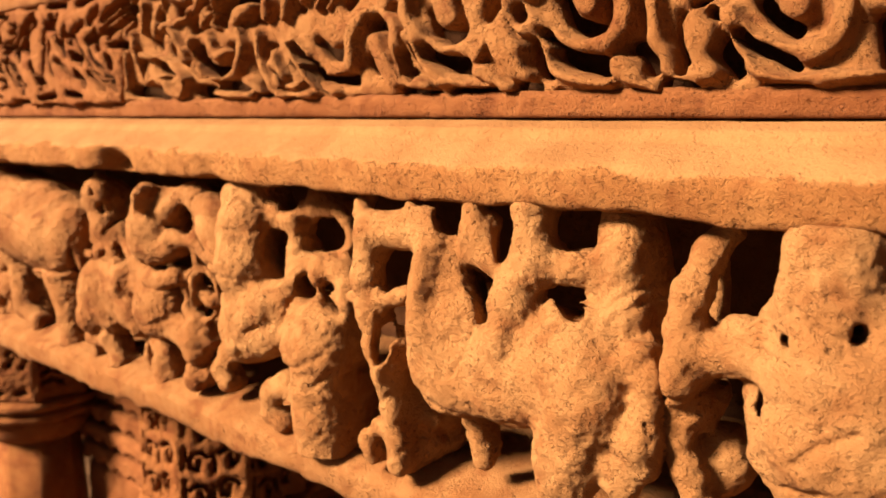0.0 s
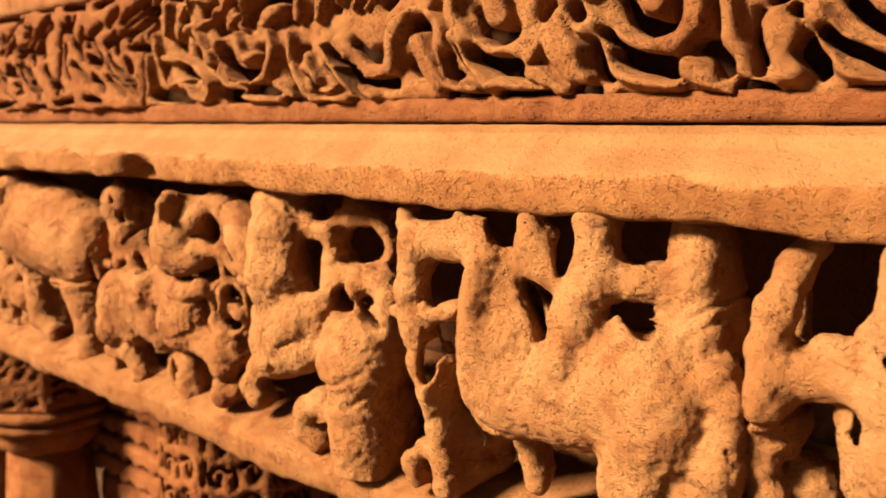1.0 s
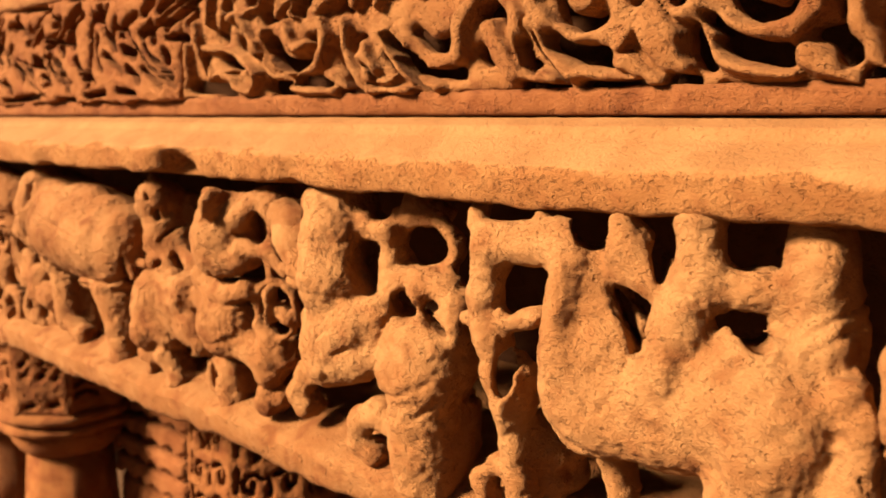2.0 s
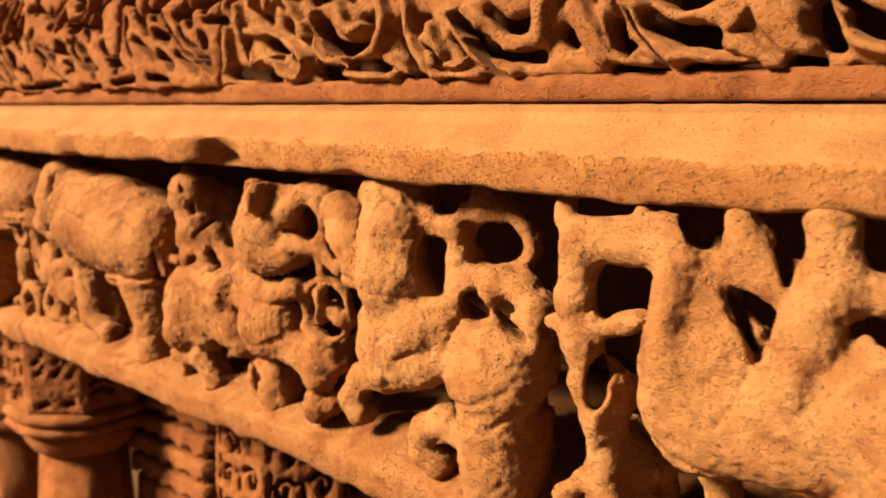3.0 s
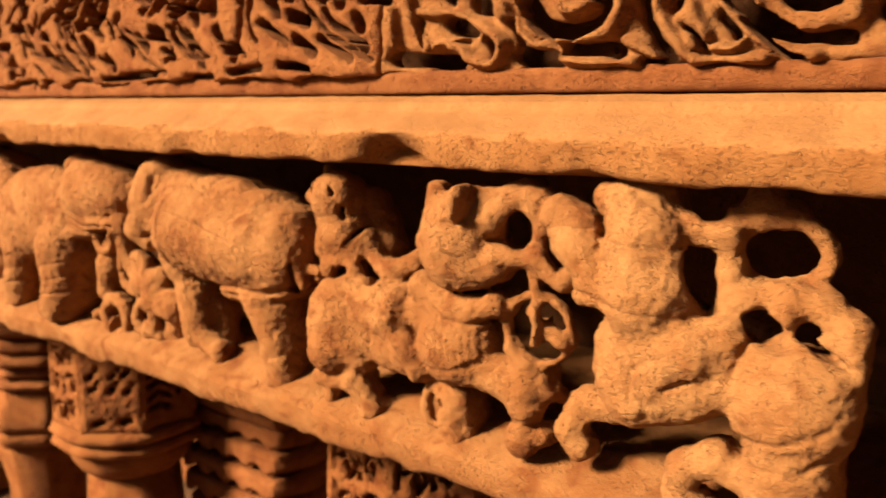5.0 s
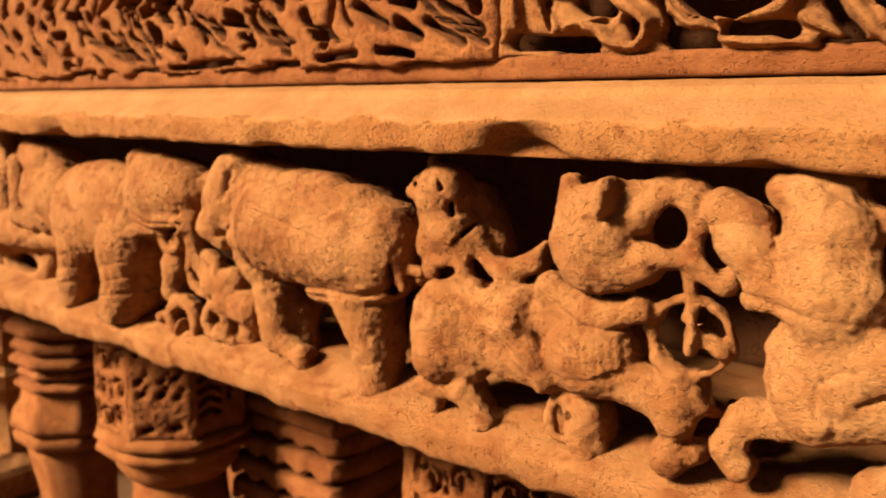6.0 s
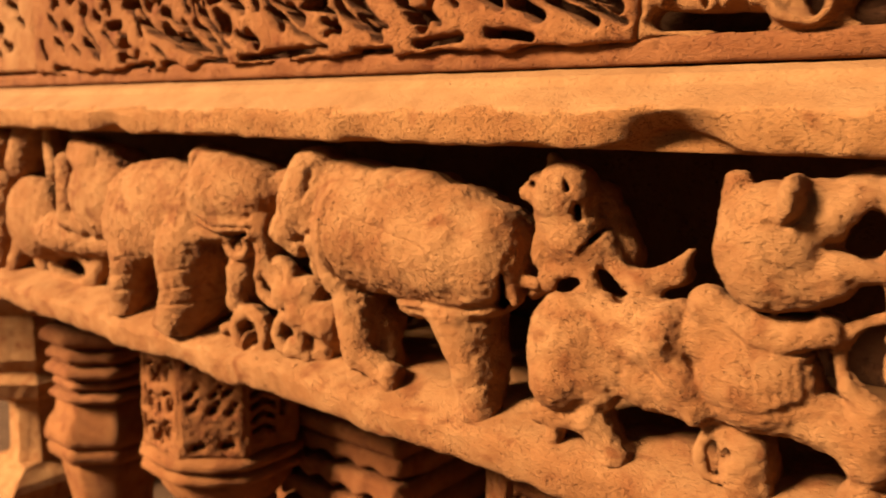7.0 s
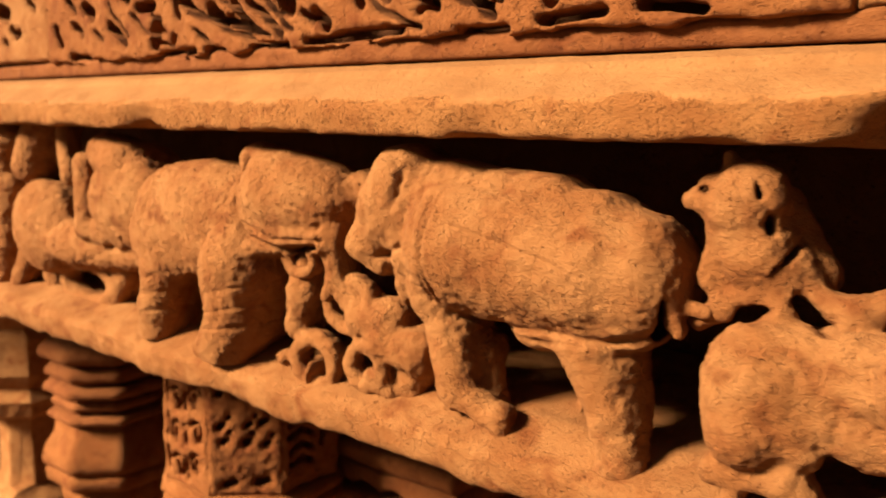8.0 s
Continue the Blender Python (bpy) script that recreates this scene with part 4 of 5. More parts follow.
band(0.0080, (-0.670, 1.609), (-0.653, 1.577), (-0.617, 1.554), (-0.575, 1.547), (-0.536, 1.540))
band(0.0173, (-0.571, 1.645), (-0.559, 1.608), (-0.571, 1.586))
band(0.0088, (-0.566, 1.566), (-0.542, 1.552), (-0.517, 1.534))
band(0.0107, (-0.769, 1.577), (-0.765, 1.617), (-0.727, 1.637), (-0.692, 1.623), (-0.683, 1.587), (-0.668, 1.556), (-0.644, 1.547))
band(0.0118, (-0.725, 1.605), (-0.707, 1.577), (-0.681, 1.551))
band(0.0090, (-1.125, 1.626), (-1.106, 1.591), (-1.067, 1.571), (-1.032, 1.567), (-1.004, 1.576), (-0.995, 1.604), (-1.001, 1.632))
band(0.0056, (-1.144, 1.614), (-1.118, 1.584), (-1.076, 1.553), (-1.032, 1.544), (-0.973, 1.543))
band(0.0100, (-1.075, 1.632), (-1.061, 1.607), (-1.036, 1.602))
band(0.0076, (-0.983, 1.565), (-0.961, 1.553), (-0.940, 1.538))
band(0.0074, (-0.957, 1.628), (-0.949, 1.589), (-0.925, 1.554), (-0.899, 1.539), (-0.845, 1.539))
band(0.0140, (-0.923, 1.594), (-0.911, 1.566))
band(0.0048, (-0.900, 1.554), (-0.872, 1.550), (-0.864, 1.558))
band(0.0059, (-0.892, 1.611), (-0.866, 1.573), (-0.832, 1.549), (-0.797, 1.542))
band(0.0058, (-0.875, 1.613), (-0.840, 1.578), (-0.799, 1.567))
band(0.0071, (-1.171, 1.647), (-1.147, 1.607), (-1.123, 1.580))
band(0.0075, (-1.262, 1.611), (-1.213, 1.604), (-1.172, 1.591), (-1.146, 1.569), (-1.157, 1.549), (-1.187, 1.553), (-1.213, 1.568))
band(0.0060, (-1.241, 1.568), (-1.201, 1.579))
band(0.0084, (-1.290, 1.649), (-1.279, 1.601), (-1.257, 1.566))
band(0.0062, (-1.314, 1.617), (-1.309, 1.572))
hollow(0.0122, (-1.413, 1.655), (-1.403, 1.636))
hollow(0.0058, (-1.436, 1.642), (-1.426, 1.617), (-1.391, 1.591), (-1.357, 1.573))
hollow(0.0060, (-1.362, 1.633), (-1.328, 1.631))
hollow(0.0091, (-1.373, 1.610), (-1.367, 1.598))
hollow(0.0096, (-1.502, 1.621), (-1.471, 1.613))
hollow(0.0093, (-1.549, 1.646), (-1.533, 1.630))
hollow(0.0072, (-1.568, 1.616), (-1.536, 1.595), (-1.516, 1.587))
hollow(0.0083, (-1.492, 1.589), (-1.458, 1.570))
hollow(0.0066, (-1.442, 1.589), (-1.414, 1.571), (-1.386, 1.558))
hollow(0.0042, (-1.491, 1.663), (-1.456, 1.619), (-1.413, 1.587), (-1.351, 1.557))
hollow(0.0047, (-1.591, 1.649), (-1.597, 1.622), (-1.578, 1.590))
hollow(0.0048, (-1.610, 1.650), (-1.617, 1.609), (-1.622, 1.589), (-1.606, 1.570))
hollow(0.0154, (-1.688, 1.669), (-1.685, 1.648))
hollow(0.0107, (-1.738, 1.649), (-1.725, 1.629))
hollow(0.0090, (-1.650, 1.581), (-1.627, 1.585), (-1.632, 1.569))
hollow(0.0060, (-1.643, 1.548), (-1.572, 1.551))
hollow(0.0060, (-1.530, 1.555), (-1.467, 1.547))
hollow(0.0062, (-1.381, 1.655), (-1.357, 1.657))
hollow(0.0059, (-1.523, 1.666), (-1.500, 1.643))
hollow(0.0096, (-1.850, 1.621), (-1.819, 1.612))
hollow(0.0087, (-1.891, 1.607), (-1.865, 1.591))
hollow(0.0066, (-1.817, 1.586), (-1.787, 1.573))
hollow(0.0054, (-1.779, 1.646), (-1.789, 1.603), (-1.736, 1.572), (-1.708, 1.557))
hollow(0.0042, (-1.807, 1.668), (-1.753, 1.606), (-1.697, 1.571))
hollow(0.0060, (-1.945, 1.546), (-1.842, 1.549))
hollow(0.0060, (-1.749, 1.540), (-1.690, 1.542))
hollow(0.0177, (-2.044, 1.673), (-2.029, 1.643))
hollow(0.0072, (-2.088, 1.638), (-2.062, 1.639))
hollow(0.0084, (-2.132, 1.656), (-2.120, 1.647))
hollow(0.0114, (-2.054, 1.605), (-2.043, 1.590))
hollow(0.0063, (-2.127, 1.605), (-2.062, 1.554))
hollow(0.0078, (-2.172, 1.584), (-2.134, 1.560))
hollow(0.0086, (-1.989, 1.579), (-1.973, 1.562))
hollow(0.0055, (-1.936, 1.614), (-1.911, 1.582))
hollow(0.0085, (-1.914, 1.691), (-1.877, 1.670))
hollow(0.0081, (-1.981, 1.637), (-1.965, 1.618))
hollow(0.0077, (-1.674, 1.612), (-1.666, 1.600))
hollow(0.0095, (-2.221, 1.629), (-2.208, 1.626))
hollow(0.0093, (-2.274, 1.645), (-2.267, 1.638))
hollow(0.0059, (-2.297, 1.619), (-2.267, 1.599), (-2.239, 1.590))
hollow(0.0115, (-2.215, 1.599), (-2.189, 1.576))
hollow(0.0072, (-2.164, 1.606), (-2.123, 1.568), (-2.108, 1.560))
hollow(0.0042, (-2.126, 1.638), (-2.087, 1.597), (-2.048, 1.563))
hollow(0.0093, (-2.069, 1.615), (-2.061, 1.596))
hollow(0.0070, (-2.021, 1.625), (-2.004, 1.616))
hollow(0.0054, (-2.012, 1.578), (-1.997, 1.570))
hollow(0.0104, (-2.088, 1.639), (-2.075, 1.646))
hollow(0.0059, (-2.316, 1.625), (-2.299, 1.593))
hollow(0.0136, (-2.354, 1.585), (-2.366, 1.559))
hollow(0.0059, (-2.310, 1.563), (-2.317, 1.550))
hollow(0.0084, (-2.409, 1.614), (-2.367, 1.615))
hollow(0.0113, (-2.417, 1.663), (-2.406, 1.641))
hollow(0.0080, (-2.456, 1.638), (-2.441, 1.629))
hollow(0.0088, (-2.491, 1.591), (-2.455, 1.562))
hollow(0.0053, (-2.539, 1.582), (-2.523, 1.570))
hollow(0.0108, (-2.570, 1.624), (-2.553, 1.613))
hollow(0.0077, (-2.612, 1.596), (-2.588, 1.583))
hollow(0.0073, (-2.632, 1.643), (-2.610, 1.624))
hollow(0.0060, (-2.618, 1.677), (-2.598, 1.669))
hollow(0.0077, (-2.679, 1.599), (-2.665, 1.568))
hollow(0.0060, (-2.632, 1.544), (-2.570, 1.540))
hollow(0.0060, (-2.354, 1.537), (-2.263, 1.541))
hollow(0.0060, (-2.234, 1.542), (-2.188, 1.536))
hollow(0.0060, (-2.125, 1.539), (-2.050, 1.540))
hollow(0.0060, (-2.010, 1.543), (-1.891, 1.546))
hollow(0.0042, (-2.260, 1.571), (-2.215, 1.544))
hollow(0.0073, (-2.342, 1.652), (-2.321, 1.634))
hollow(0.0055, (-2.169, 1.655), (-2.145, 1.624))
hollow(0.0034, (-2.300, 1.644), (-2.266, 1.608), (-2.201, 1.576), (-2.120, 1.549))
hollow(0.0032, (-2.115, 1.657), (-2.091, 1.602), (-2.038, 1.558))
hollow(0.0032, (-2.143, 1.659), (-2.117, 1.599), (-2.068, 1.558))
hollow(0.0036, (-1.960, 1.639), (-1.906, 1.595), (-1.856, 1.566), (-1.814, 1.549))
hollow(0.0036, (-1.921, 1.624), (-1.895, 1.606), (-1.859, 1.587))
hollow(0.0036, (-1.799, 1.622), (-1.755, 1.581), (-1.714, 1.560))
hollow(0.0036, (-1.777, 1.620), (-1.733, 1.579), (-1.708, 1.567))
hollow(0.0034, (-1.752, 1.618), (-1.715, 1.580))
hollow(0.0045, (-1.861, 1.609), (-1.818, 1.603), (-1.793, 1.585), (-1.814, 1.569))
hollow(0.0075, (-1.657, 1.587), (-1.641, 1.580))
hollow(0.0070, (-2.031, 1.626), (-2.016, 1.621))
hollow(0.0050, (-2.067, 1.606), (-2.059, 1.584))
hollow(0.0034, (-2.507, 1.660), (-2.490, 1.617), (-2.441, 1.572))
hollow(0.0034, (-2.423, 1.602), (-2.379, 1.570), (-2.322, 1.549))
hollow(0.0034, (-2.375, 1.605), (-2.333, 1.573))
hollow(0.0032, (-2.229, 1.630), (-2.150, 1.587), (-2.085, 1.550))
# past the seen stretch the same scrolls go on, and the upper half answers the lower one
scroll_gaps += [(ax + 0.33, az, bx + 0.33, bz, w) for ax, az, bx, bz, w in scroll_gaps if -0.5 < ax < -0.17]
scroll_gaps += [(ax + 0.06, 2 * MIDDLE - az, bx + 0.06, 2 * MIDDLE - bz, w) for ax, az, bx, bz, w in scroll_gaps if max(az, bz) < MIDDLE - 0.022 or ax < -0.9 and max(az, bz) < MIDDLE - 0.01]
scroll_ribs += [(ax + 0.33, az, bx + 0.33, bz, w) for ax, az, bx, bz, w in scroll_ribs if -0.5 < ax < -0.17]
scroll_ribs += [(ax + 0.06, 2 * MIDDLE - az, bx + 0.06, 2 * MIDDLE - bz, w) for ax, az, bx, bz, w in scroll_ribs if max(az, bz) < MIDDLE - 0.01]
scroll_gaps += [(ax, az - 0.014, bx, bz - 0.014, w) for ax, az, bx, bz, w in scroll_gaps if ax > -1.32 and max(az, bz) < 1.553]
# the left panel is redder stone, with the wall's fall-off of light in its tone
for x0, x1, stone, dome, widen, soft, label in ((-2.712, -1.3375, scroll_red_shade, 0.007, 1.06, 0.0032, "undercut red sandstone panel of dense leafy scrolls above the cornice"),
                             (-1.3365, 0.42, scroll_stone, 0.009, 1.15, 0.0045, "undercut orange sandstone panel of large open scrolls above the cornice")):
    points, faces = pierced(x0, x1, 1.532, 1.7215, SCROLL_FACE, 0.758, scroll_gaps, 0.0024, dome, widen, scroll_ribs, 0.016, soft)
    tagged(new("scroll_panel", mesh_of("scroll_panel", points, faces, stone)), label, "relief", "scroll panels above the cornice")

# the block that ends the scrolls: plain below, with one worn curl
end_cuts = [(-2.86, 1.605, -2.845, 1.592, 0.009), (-2.845, 1.592, -2.828, 1.598, 0.008), (-2.93, 1.648, -2.88, 1.636, 0.017), (-2.90, 1.585, -2.885, 1.578, 0.007), (-2.79, 1.655, -2.77, 1.640, 0.007),
            (-2.83, 1.690, -2.80, 1.675, 0.010), (-3.05, 1.620, -3.02, 1.600, 0.009), (-3.12, 1.660, -3.08, 1.650, 0.012)]
points, faces = pierced(-3.75, -2.7145, 1.5425, 1.7215, 0.719, 0.829, end_cuts, 0.004, 0.006)
tagged(new("end_block", mesh_of("end_block", points, faces, carved)), "worn plain sandstone block that ends the scroll carving", "stone block")

# ---- below the shelf ----
wall("wall_lower", 1.95, 2.15, -0.2, 1.021, red_stone, "shadowed sandstone wall behind the pilasters")
bm = bmesh.new()
bmesh.ops.create_grid(bm, x_segments=2, y_segments=2, size=40)
ground = tagged(new("ground", finish("ground", bm, earth)), "dusty earth ground before the wall", "ground", kind="structure")
ground.location.z = -0.2
wall("wall_soffit", 0.80, 1.95, 0.995, 1.0215, red_stone, "underside stone course beneath the figure ledge")


def stack(sides, rings, turn=0.0, worn=0.004):
    """A pier of straight-sided drums: rings of (radius, height) from below, each course a few centimetres."""
    pts, faces = [], []
    per = 6
    for r, z in rings:
        for k in range(sides):
            for j in range(per):
                a0, a1 = (2 * math.pi * (k + e) / sides + turn for e in (0, 1))
                t = j / per
                pts.append((r * ((1 - t) * math.cos(a0) + t * math.cos(a1)), r * ((1 - t) * math.sin(a0) + t * math.sin(a1)), z))
    m = sides * per
    for i in range(len(rings) - 1):
        for k in range(m):
            faces.append((i * m + k, i * m + (k + 1) % m, (i + 1) * m + (k + 1) % m, (i + 1) * m + k))
    faces += [tuple(range(m))[::-1], tuple(range((len(rings) - 1) * m, len(rings) * m))]
    p = np.array(pts)
    p += worn * np.stack([lumps(p, 28, s) for s in (1.0, 4.0, 8.0)], 1) + 0.4 * worn * np.stack([lumps(p, 90, s) for s in (2.0, 5.0, 9.0)], 1)
    return p, faces


def drums(courses):
    """Rings for stack(): courses of (bottom, top, radius) with a shallow groove between them."""
    out = []
    for z0, z1, r in courses:
        e = min(0.006, (z1 - z0) / 4)
        out += [(r - 0.010, z0), (r - 0.002, z0 + e), (r, z0 + 2 * e), (r, z1 - 2 * e), (r - 0.002, z1 - e), (r - 0.010, z1)]
    return out


def placed(me_name, points, faces, material, parent, m=None, label="", smooth=True):
    me = mesh_of(me_name, points, faces, material, smooth)
    if m is not None:
        me.transform(m)
    ob = part(me_name, me, parent, label)
    return ob


def rosette_cuts(w, h):
    """Round sinkings in loose clusters, two drilled holes along the foot and a shadowed leaf fringe at the top."""
    cuts = []
    for k in range(3):
        for r in range(2):
            x, z = w * (0.22 + 0.28 * k) + 0.006 * math.sin(r * 5 + k * 3), h * (0.34 + 0.17 * r) + 0.010 * math.cos(r * 3 + k * 7)
            cuts.append((x - 0.003, z, x + 0.004, z + 0.006, 0.0068 if (r + k) % 2 else 0.0050))
            cuts.append((x + 0.013, z + 0.020, x + 0.015, z + 0.022, 0.0040))
    cuts += [(w * q - 0.009, h * 0.085, w * q + 0.009, h * 0.10, 0.0075) for q in (0.28, 0.72)]
    for k in range(4):
        x = w * (0.16 + 0.23 * k)
        cuts += [(x, h * 0.70, x + 0.006, h * 0.78, 0.0085), (x + 0.012, h * 0.84, x - 0.004, h * 0.93, 0.0070)]
    return cuts


def comb_cuts(w, h):
    """Leaf carving: slits that slant down from a plain stem, like a comb, with a ball below."""
    cuts = []
    for k in range(int(h / 0.030)):
        z = 0.050 + k * 0.030
        cuts += [(w * 0.16, z + 0.004, w * 0.34, z + 0.014, 0.0075), (w * 0.34, z + 0.014, w * 0.55, z - 0.002, 0.0060)]
        if k % 2:
            cuts.append((w * 0.72, z, w * 0.74, z + 0.030, 0.0080))
    return cuts


def curl_cuts(w, h):
    """Hooked scrolls: open rings with a tail, row over row, and upright slits between them."""
    cuts = []
    for r in range(4):
        for k in range(2):
            cx, cz = w * (0.30 + 0.42 * k), h * (0.16 + 0.235 * r) + 0.012 * (k - 0.5)
            size, flip = 0.021, 1 if (r + k) % 2 else -1
            arc = [(cx + flip * size * math.cos(a), cz + size * math.sin(a)) for a in (math.pi * (0.15 + 0.26 * n) for n in range(6))]
            cuts += [(*a, *b, 0.0055) for a, b in zip(arc, arc[1:])]
            cuts.append((cx - flip * 0.004, cz - 0.012, cx - flip * 0.001, cz + 0.004, 0.0060))
        cuts.append((w * 0.51, h * (0.08 + 0.235 * r), w * 0.49, h * (0.20 + 0.235 * r), 0.0050))
        cuts.append((w * 0.08, h * (0.10 + 0.235 * r), w * 0.10, h * (0.24 + 0.235 * r), 0.0055))
    return cuts


def offset_stack(outline, rings, worn=0.003, per=8):
    """Mouldings round a pier: its outline (corners, counter-clockwise) pushed outward, ring by ring of (offset, height)."""
    n = len(outline)
    ways = []
    for k in range(n):
        a, b, c = (Vector(outline[j % n]) for j in (k - 1, k, k + 1))
        u, v = (b - a).normalized(), (c - b).normalized()
        out = (Vector((u.y, -u.x)) + Vector((v.y, -v.x))).normalized()
        ways.append(out / max(out.dot(Vector((u.y, -u.x))), 0.3))
    pts, faces = [], []
    for o, z in rings:
        ring = [Vector(q) + w * o for q, w in zip(outline, ways)]
        for k in range(n):
            for j in range(per):
                q = ring[k].lerp(ring[(k + 1) % n], j / per)
                pts.append((q.x, q.y, z))
    m = n * per
    for i in range(len(rings) - 1):
        for k in range(m):
            faces.append((i * m + k, i * m + (k + 1) % m, (i + 1) * m + (k + 1) % m, (i + 1) * m + k))
    faces += [tuple(range(m))[::-1], tuple(range((len(rings) - 1) * m, len(rings) * m))]
    p = np.array(pts)
    p += worn * np.stack([lumps(p, 24, q) for q in (1.0, 4.0, 8.0)], 1) + 0.5 * worn * np.stack([lumps(p, 80, q) for q in (2.0, 5.0, 9.0)], 1)
    return p, faces


FACET = 0.150      # the width of a capital's eight faces
SLANT = FACET / math.sqrt(2)
OCTAGON = [(-FACET / 2, 0), (FACET / 2, 0), (FACET / 2 + SLANT, SLANT), (FACET / 2 + SLANT, SLANT + FACET),
           (FACET / 2, 2 * SLANT + FACET), (-FACET / 2, 2 * SLANT + FACET), (-FACET / 2 - SLANT, SLANT + FACET), (-FACET / 2 - SLANT, SLANT)]
AXIS = SLANT + FACET / 2


def rounded(bulge=0.6, count=32):
    """The octagon's outline, eased towards a circle."""
    out = []
    for k in range(count):
        a = 2 * math.pi * k / count - math.pi / 2
        away = (a + math.pi / 8) % (math.pi / 4) - math.pi / 8
        r = AXIS / math.cos(away) * (1 - bulge) + AXIS * 1.04 * bulge
        out.append((r * math.cos(a), AXIS + r * math.sin(a)))
    return out


def torus(z0, z1, o, groove=0.016):
    """Rings of a rounded moulding between z0 and z1 that stands out by o."""
    h = z1 - z0
    return [(o - groove, z0)] + [(o - groove * (1 - math.sin(math.pi * q)) ** 1.5, z0 + h * q) for q in (0.08, 0.2, 0.35, 0.5, 0.65, 0.8, 0.92)] + [(o - groove, z1)]


def pilaster(x, y, foot, top, faces_cut, label):
    """An eight-sided pier: carved slabs round its head, two rounded mouldings, a bowl and a plain shaft."""
    pil = tagged(new("pilaster"), label, "pilaster", "pilasters below the frieze")
    pil.location = (x, y, -0.2)
    h, base = top - foot, foot + 0.2
    p, f = offset_stack(OCTAGON, [(-0.026, base - 0.03), (-0.026, top + 0.198)], 0.001)
    placed("core", p, f, red_stone, pil, smooth=False)
    for k, cut in enumerate(faces_cut):
        (ax, ay), (bx, by) = OCTAGON[k - 1], OCTAGON[(k) % 8]
        m = pose(ax, ay, base, 0, 0, math.degrees(math.atan2(by - ay, bx - ax)))
        p, f = pierced(0, FACET, 0, h, 0.0, 0.022, cut(FACET, h), 0.0030, 0.007)
        # the deeper red carries the shade and bounced light below the ledge
        placed("carved_slab", p, f, scroll_red_shade, pil, m)
    ring = rounded()
    for z0, z1, o in ((base - 0.034, base, 0.014), (base - 0.068, base - 0.036, 0.010)):
        p, f = offset_stack(ring, torus(z0, z1, o), 0.003, 2)
        placed("moulding", p, f, scroll_red_shade, pil)
    z = base - 0.070
    p, f = offset_stack(rounded(1.0), [(-0.090, z - 0.086), (-0.066, z - 0.080), (-0.046, z - 0.062), (-0.032, z - 0.040), (-0.026, z - 0.018), (-0.030, z)], 0.003, 2)
    placed("bowl", p, f, scroll_red_shade, pil)
    p, f = offset_stack(rounded(0.4), [(-0.050, 0.12), (-0.056, z - 0.30), (-0.070, z - 0.085)], 0.003, 2)
    placed("shaft", p, f, scroll_red_shade, pil)
    p, f = offset_stack(OCTAGON, [(0.05, 0.0), (0.05, 0.06), (0.0, 0.118)], 0.003)
    placed("base", p, f, scroll_red_shade, pil)
    return pil


pilaster(-1.523, 0.866, 0.690, 0.995, (comb_cuts, curl_cuts, curl_cuts, curl_cuts, comb_cuts), "sandstone pilaster with hooked scroll carving under the ledge")
pilaster(-2.550, 0.868, 0.690, 0.995, (curl_cuts, curl_cuts, rosette_cuts, comb_cuts, comb_cuts), "sandstone pilaster with drilled rosette panels over rounded mouldings")


def ringed_pilaster(x, y, label):
    """An eight-sided pier whose head is a pile of grooved rings over one deep faceted band, on a smooth shaft."""
    pil = tagged(new("pilaster"), label, "pilaster", "pilasters below the frieze")
    pil.location = (x, y, -0.2)
    for z0, z1, o in ((0.96, 1.194, -0.030), (0.895, 0.950, 0.010), (0.835, 0.885, -0.004), (0.785, 0.828, 0.004), (0.740, 0.778, -0.016), (0.700, 0.734, -0.004)):
        p, f = offset_stack(OCTAGON, torus(z0, z1, o, 0.022), 0.003)
        placed("ring", p, f, red_stone, pil)
    p, f = offset_stack(OCTAGON, [(-0.03, 0.49), (-0.008, 0.492), (0.004, 0.505), (0.010, 0.540), (0.000, 0.546), (0.000, 0.552), (0.012, 0.558), (0.016, 0.580), (0.004, 0.620), (-0.020, 0.660), (-0.026, 0.700)], 0.003)
    placed("faceted_band", p, f, scroll_red_shade, pil)
    p, f = offset_stack(rounded(0.5), [(-0.060, 0.12), (-0.058, 0.30), (-0.034, 0.44), (-0.026, 0.489)], 0.003, 2)
    placed("shaft", p, f, scroll_red_shade, pil)
    p, f = offset_stack(OCTAGON, [(0.05, 0.0), (0.05, 0.06), (0.0, 0.118)], 0.003)
    placed("base", p, f, scroll_red_shade, pil)
    return pil


ringed_pilaster(-3.575, 1.105, "sandstone pilaster of stacked grooved rings over a faceted band")

# a low sunlit pier far along the wall: a square foot, a slim shaft and a wide head
pier = tagged(new("pier"), "pale sunlit sandstone pier on a stepped square foot", "pier")
# part of the sunlight on this pier is painted in by the pale stone
pier.location = (-4.47, 1.42, -0.2)
for name, sides, rings in (("foot", 4, [(0.30, 0.0), (0.30, 0.10), (0.27, 0.125), (0.20, 0.160), (0.17, 0.175)]), ("shaft", 8, [(0.13, 0.176), (0.115, 0.22), (0.11, 0.40), (0.12, 0.455)]),
                           ("head", 8, [(0.15, 0.456), (0.24, 0.50), (0.26, 0.56), (0.22, 0.60), (0.25, 0.66), (0.25, 0.80), (0.22, 0.84), (0.26, 0.90), (0.26, 1.194)])):
    p, f = stack(sides, rings, radians(180 / sides), 0.003)
    placed(name, p, f, pale_carved, pier, smooth=False)

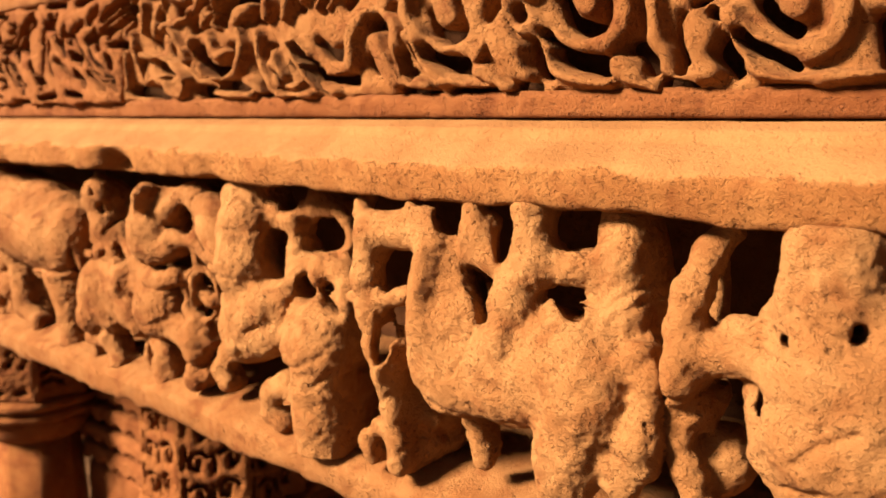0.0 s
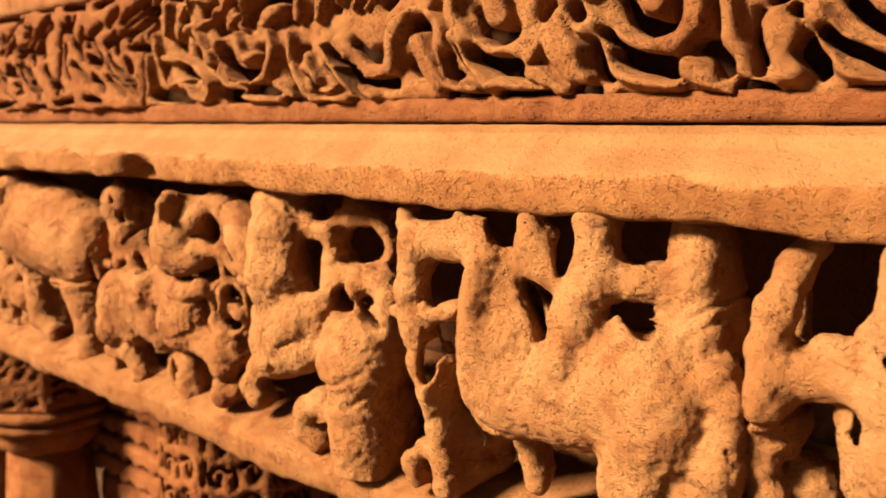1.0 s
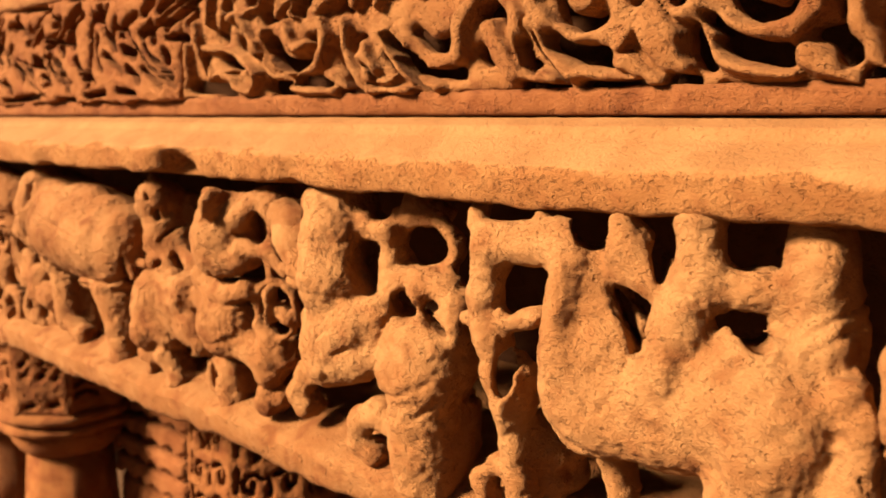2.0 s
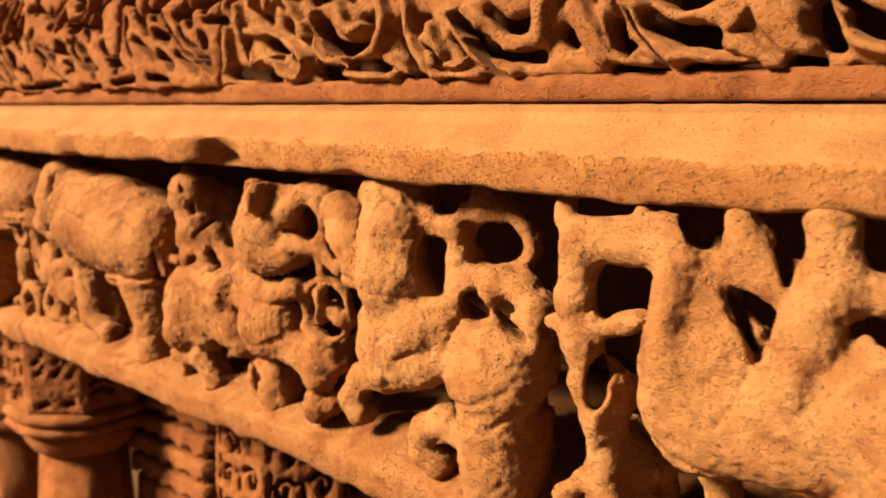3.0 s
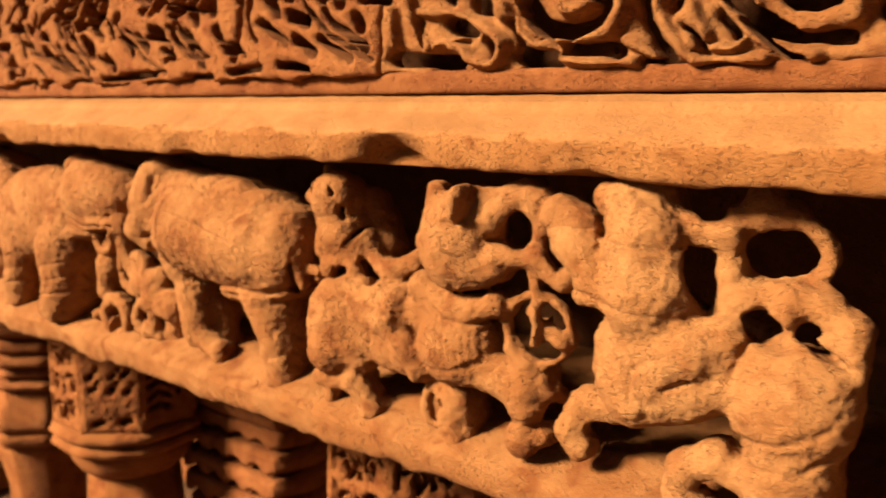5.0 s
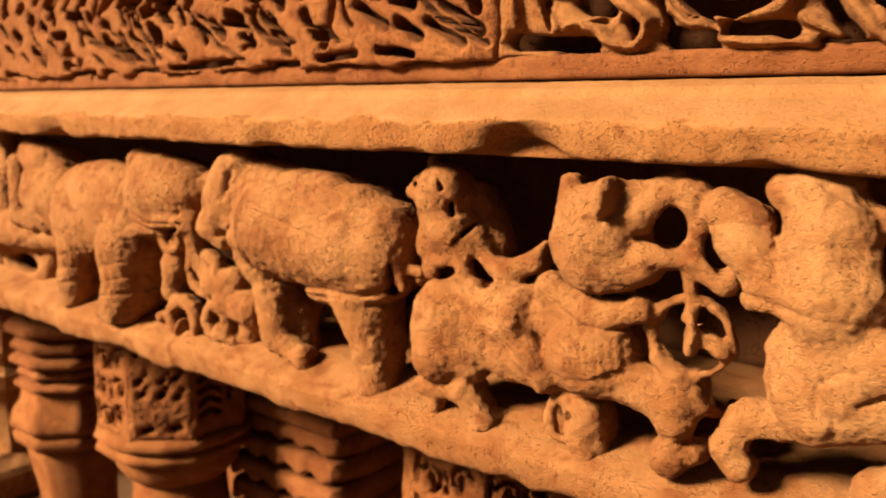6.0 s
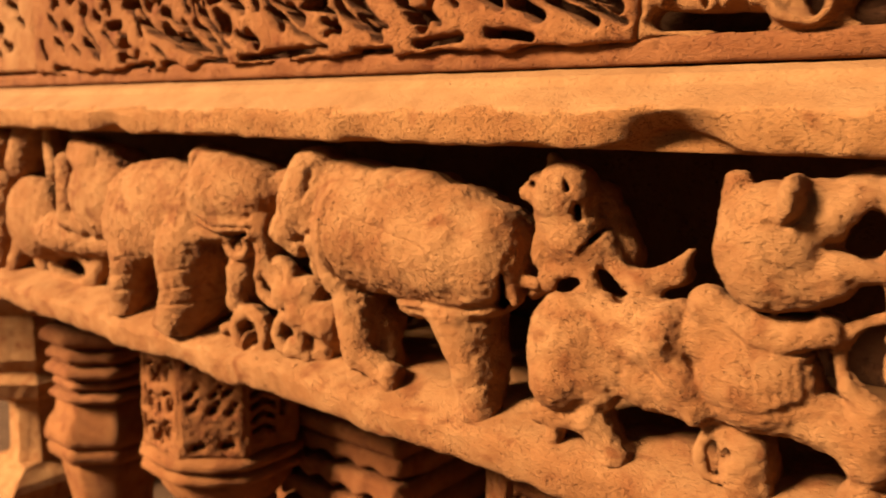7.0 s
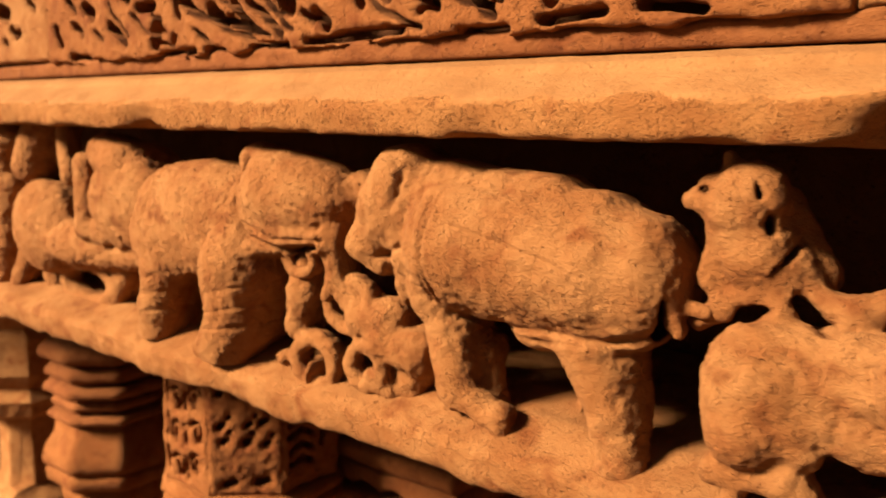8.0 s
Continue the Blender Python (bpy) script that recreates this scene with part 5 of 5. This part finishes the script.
# the stepped pier beside the rosette pilaster: overhanging courses with scalloped lower edges
courses = tagged(new("side_pier"), "shadowed sandstone pier of overhanging courses with scalloped edges", "pier")
courses.location = (-2.46, 1.16, -0.2)
for z0, z1, out, scallop in ((1.02, 1.194, 0.020, 0), (0.955, 1.016, -0.015, 0), (0.905, 0.952, 0.010, 0), (0.845, 0.902, 0.000, 0.018), (0.780, 0.842, 0.012, 0.020), (0.712, 0.777, 0.018, 0.022), (0.64, 0.709, 0.014, 0.020), (0.0, 0.637, 0.000, 0)):
    chain = refine([(0.50, z0), (-out + 0.012, z0), (-out, z0 + 0.012), (-out, z1 - 0.010), (-out + 0.010, z1), (0.50, z1)], 0.012)

    def worn_course(p, deep=scallop, low=z0, high=z1):
        flat = p.reshape(-1, 3).copy()
        share = np.clip((high - flat[:, 2]) / (high - low), 0, 1)
        flat[:, 2] += deep * share * np.abs(np.sin(flat[:, 0] * math.pi / 0.085)) * np.clip((0.1 - flat[:, 1]) / 0.1, 0, 1)
        flat[:, 1] += 0.004 * lumps(flat, 30, 2.0) + 0.002 * lumps(flat, 90, 4.0)
        return flat.reshape(p.shape)

    part("course", profile_run("course", chain, 0.0, 0.38, 0.010, [red_stone], [0] * len(chain), worn_course), courses)


def column(x, y, courses, label):
    col = tagged(new("column"), label, "column", "columns behind the pilasters")
    col.location = (x, y, -0.2)
    for z0, z1, r, material in courses:
        p, f = stack(8, drums([(z0 + 0.2, z1 + 0.2, r)]), radians(22.5), 0.003)
        placed("drum", p, f, material, col)
    return col


def ringed(top, thick, big, small, foot):
    """Courses of alternate wide and narrow drums down from top."""
    out, z, k = [(top + 0.004, 0.994, small, red_stone)], top, 0
    while z - thick > foot:
        out.append((z - thick + 0.004, z, big if k % 2 == 0 else small, scroll_stone if k % 2 == 0 else red_stone))
        z -= thick * (1.0 if k % 2 == 0 else 0.7)
        k += 1
    out.append((-0.2, z, big * 0.9, scroll_stone))
    return out


column(-1.86, 1.52, ringed(0.80, 0.060, 0.150, 0.128, 0.10), "octagonal sandstone column of stacked ringed drums in shade")
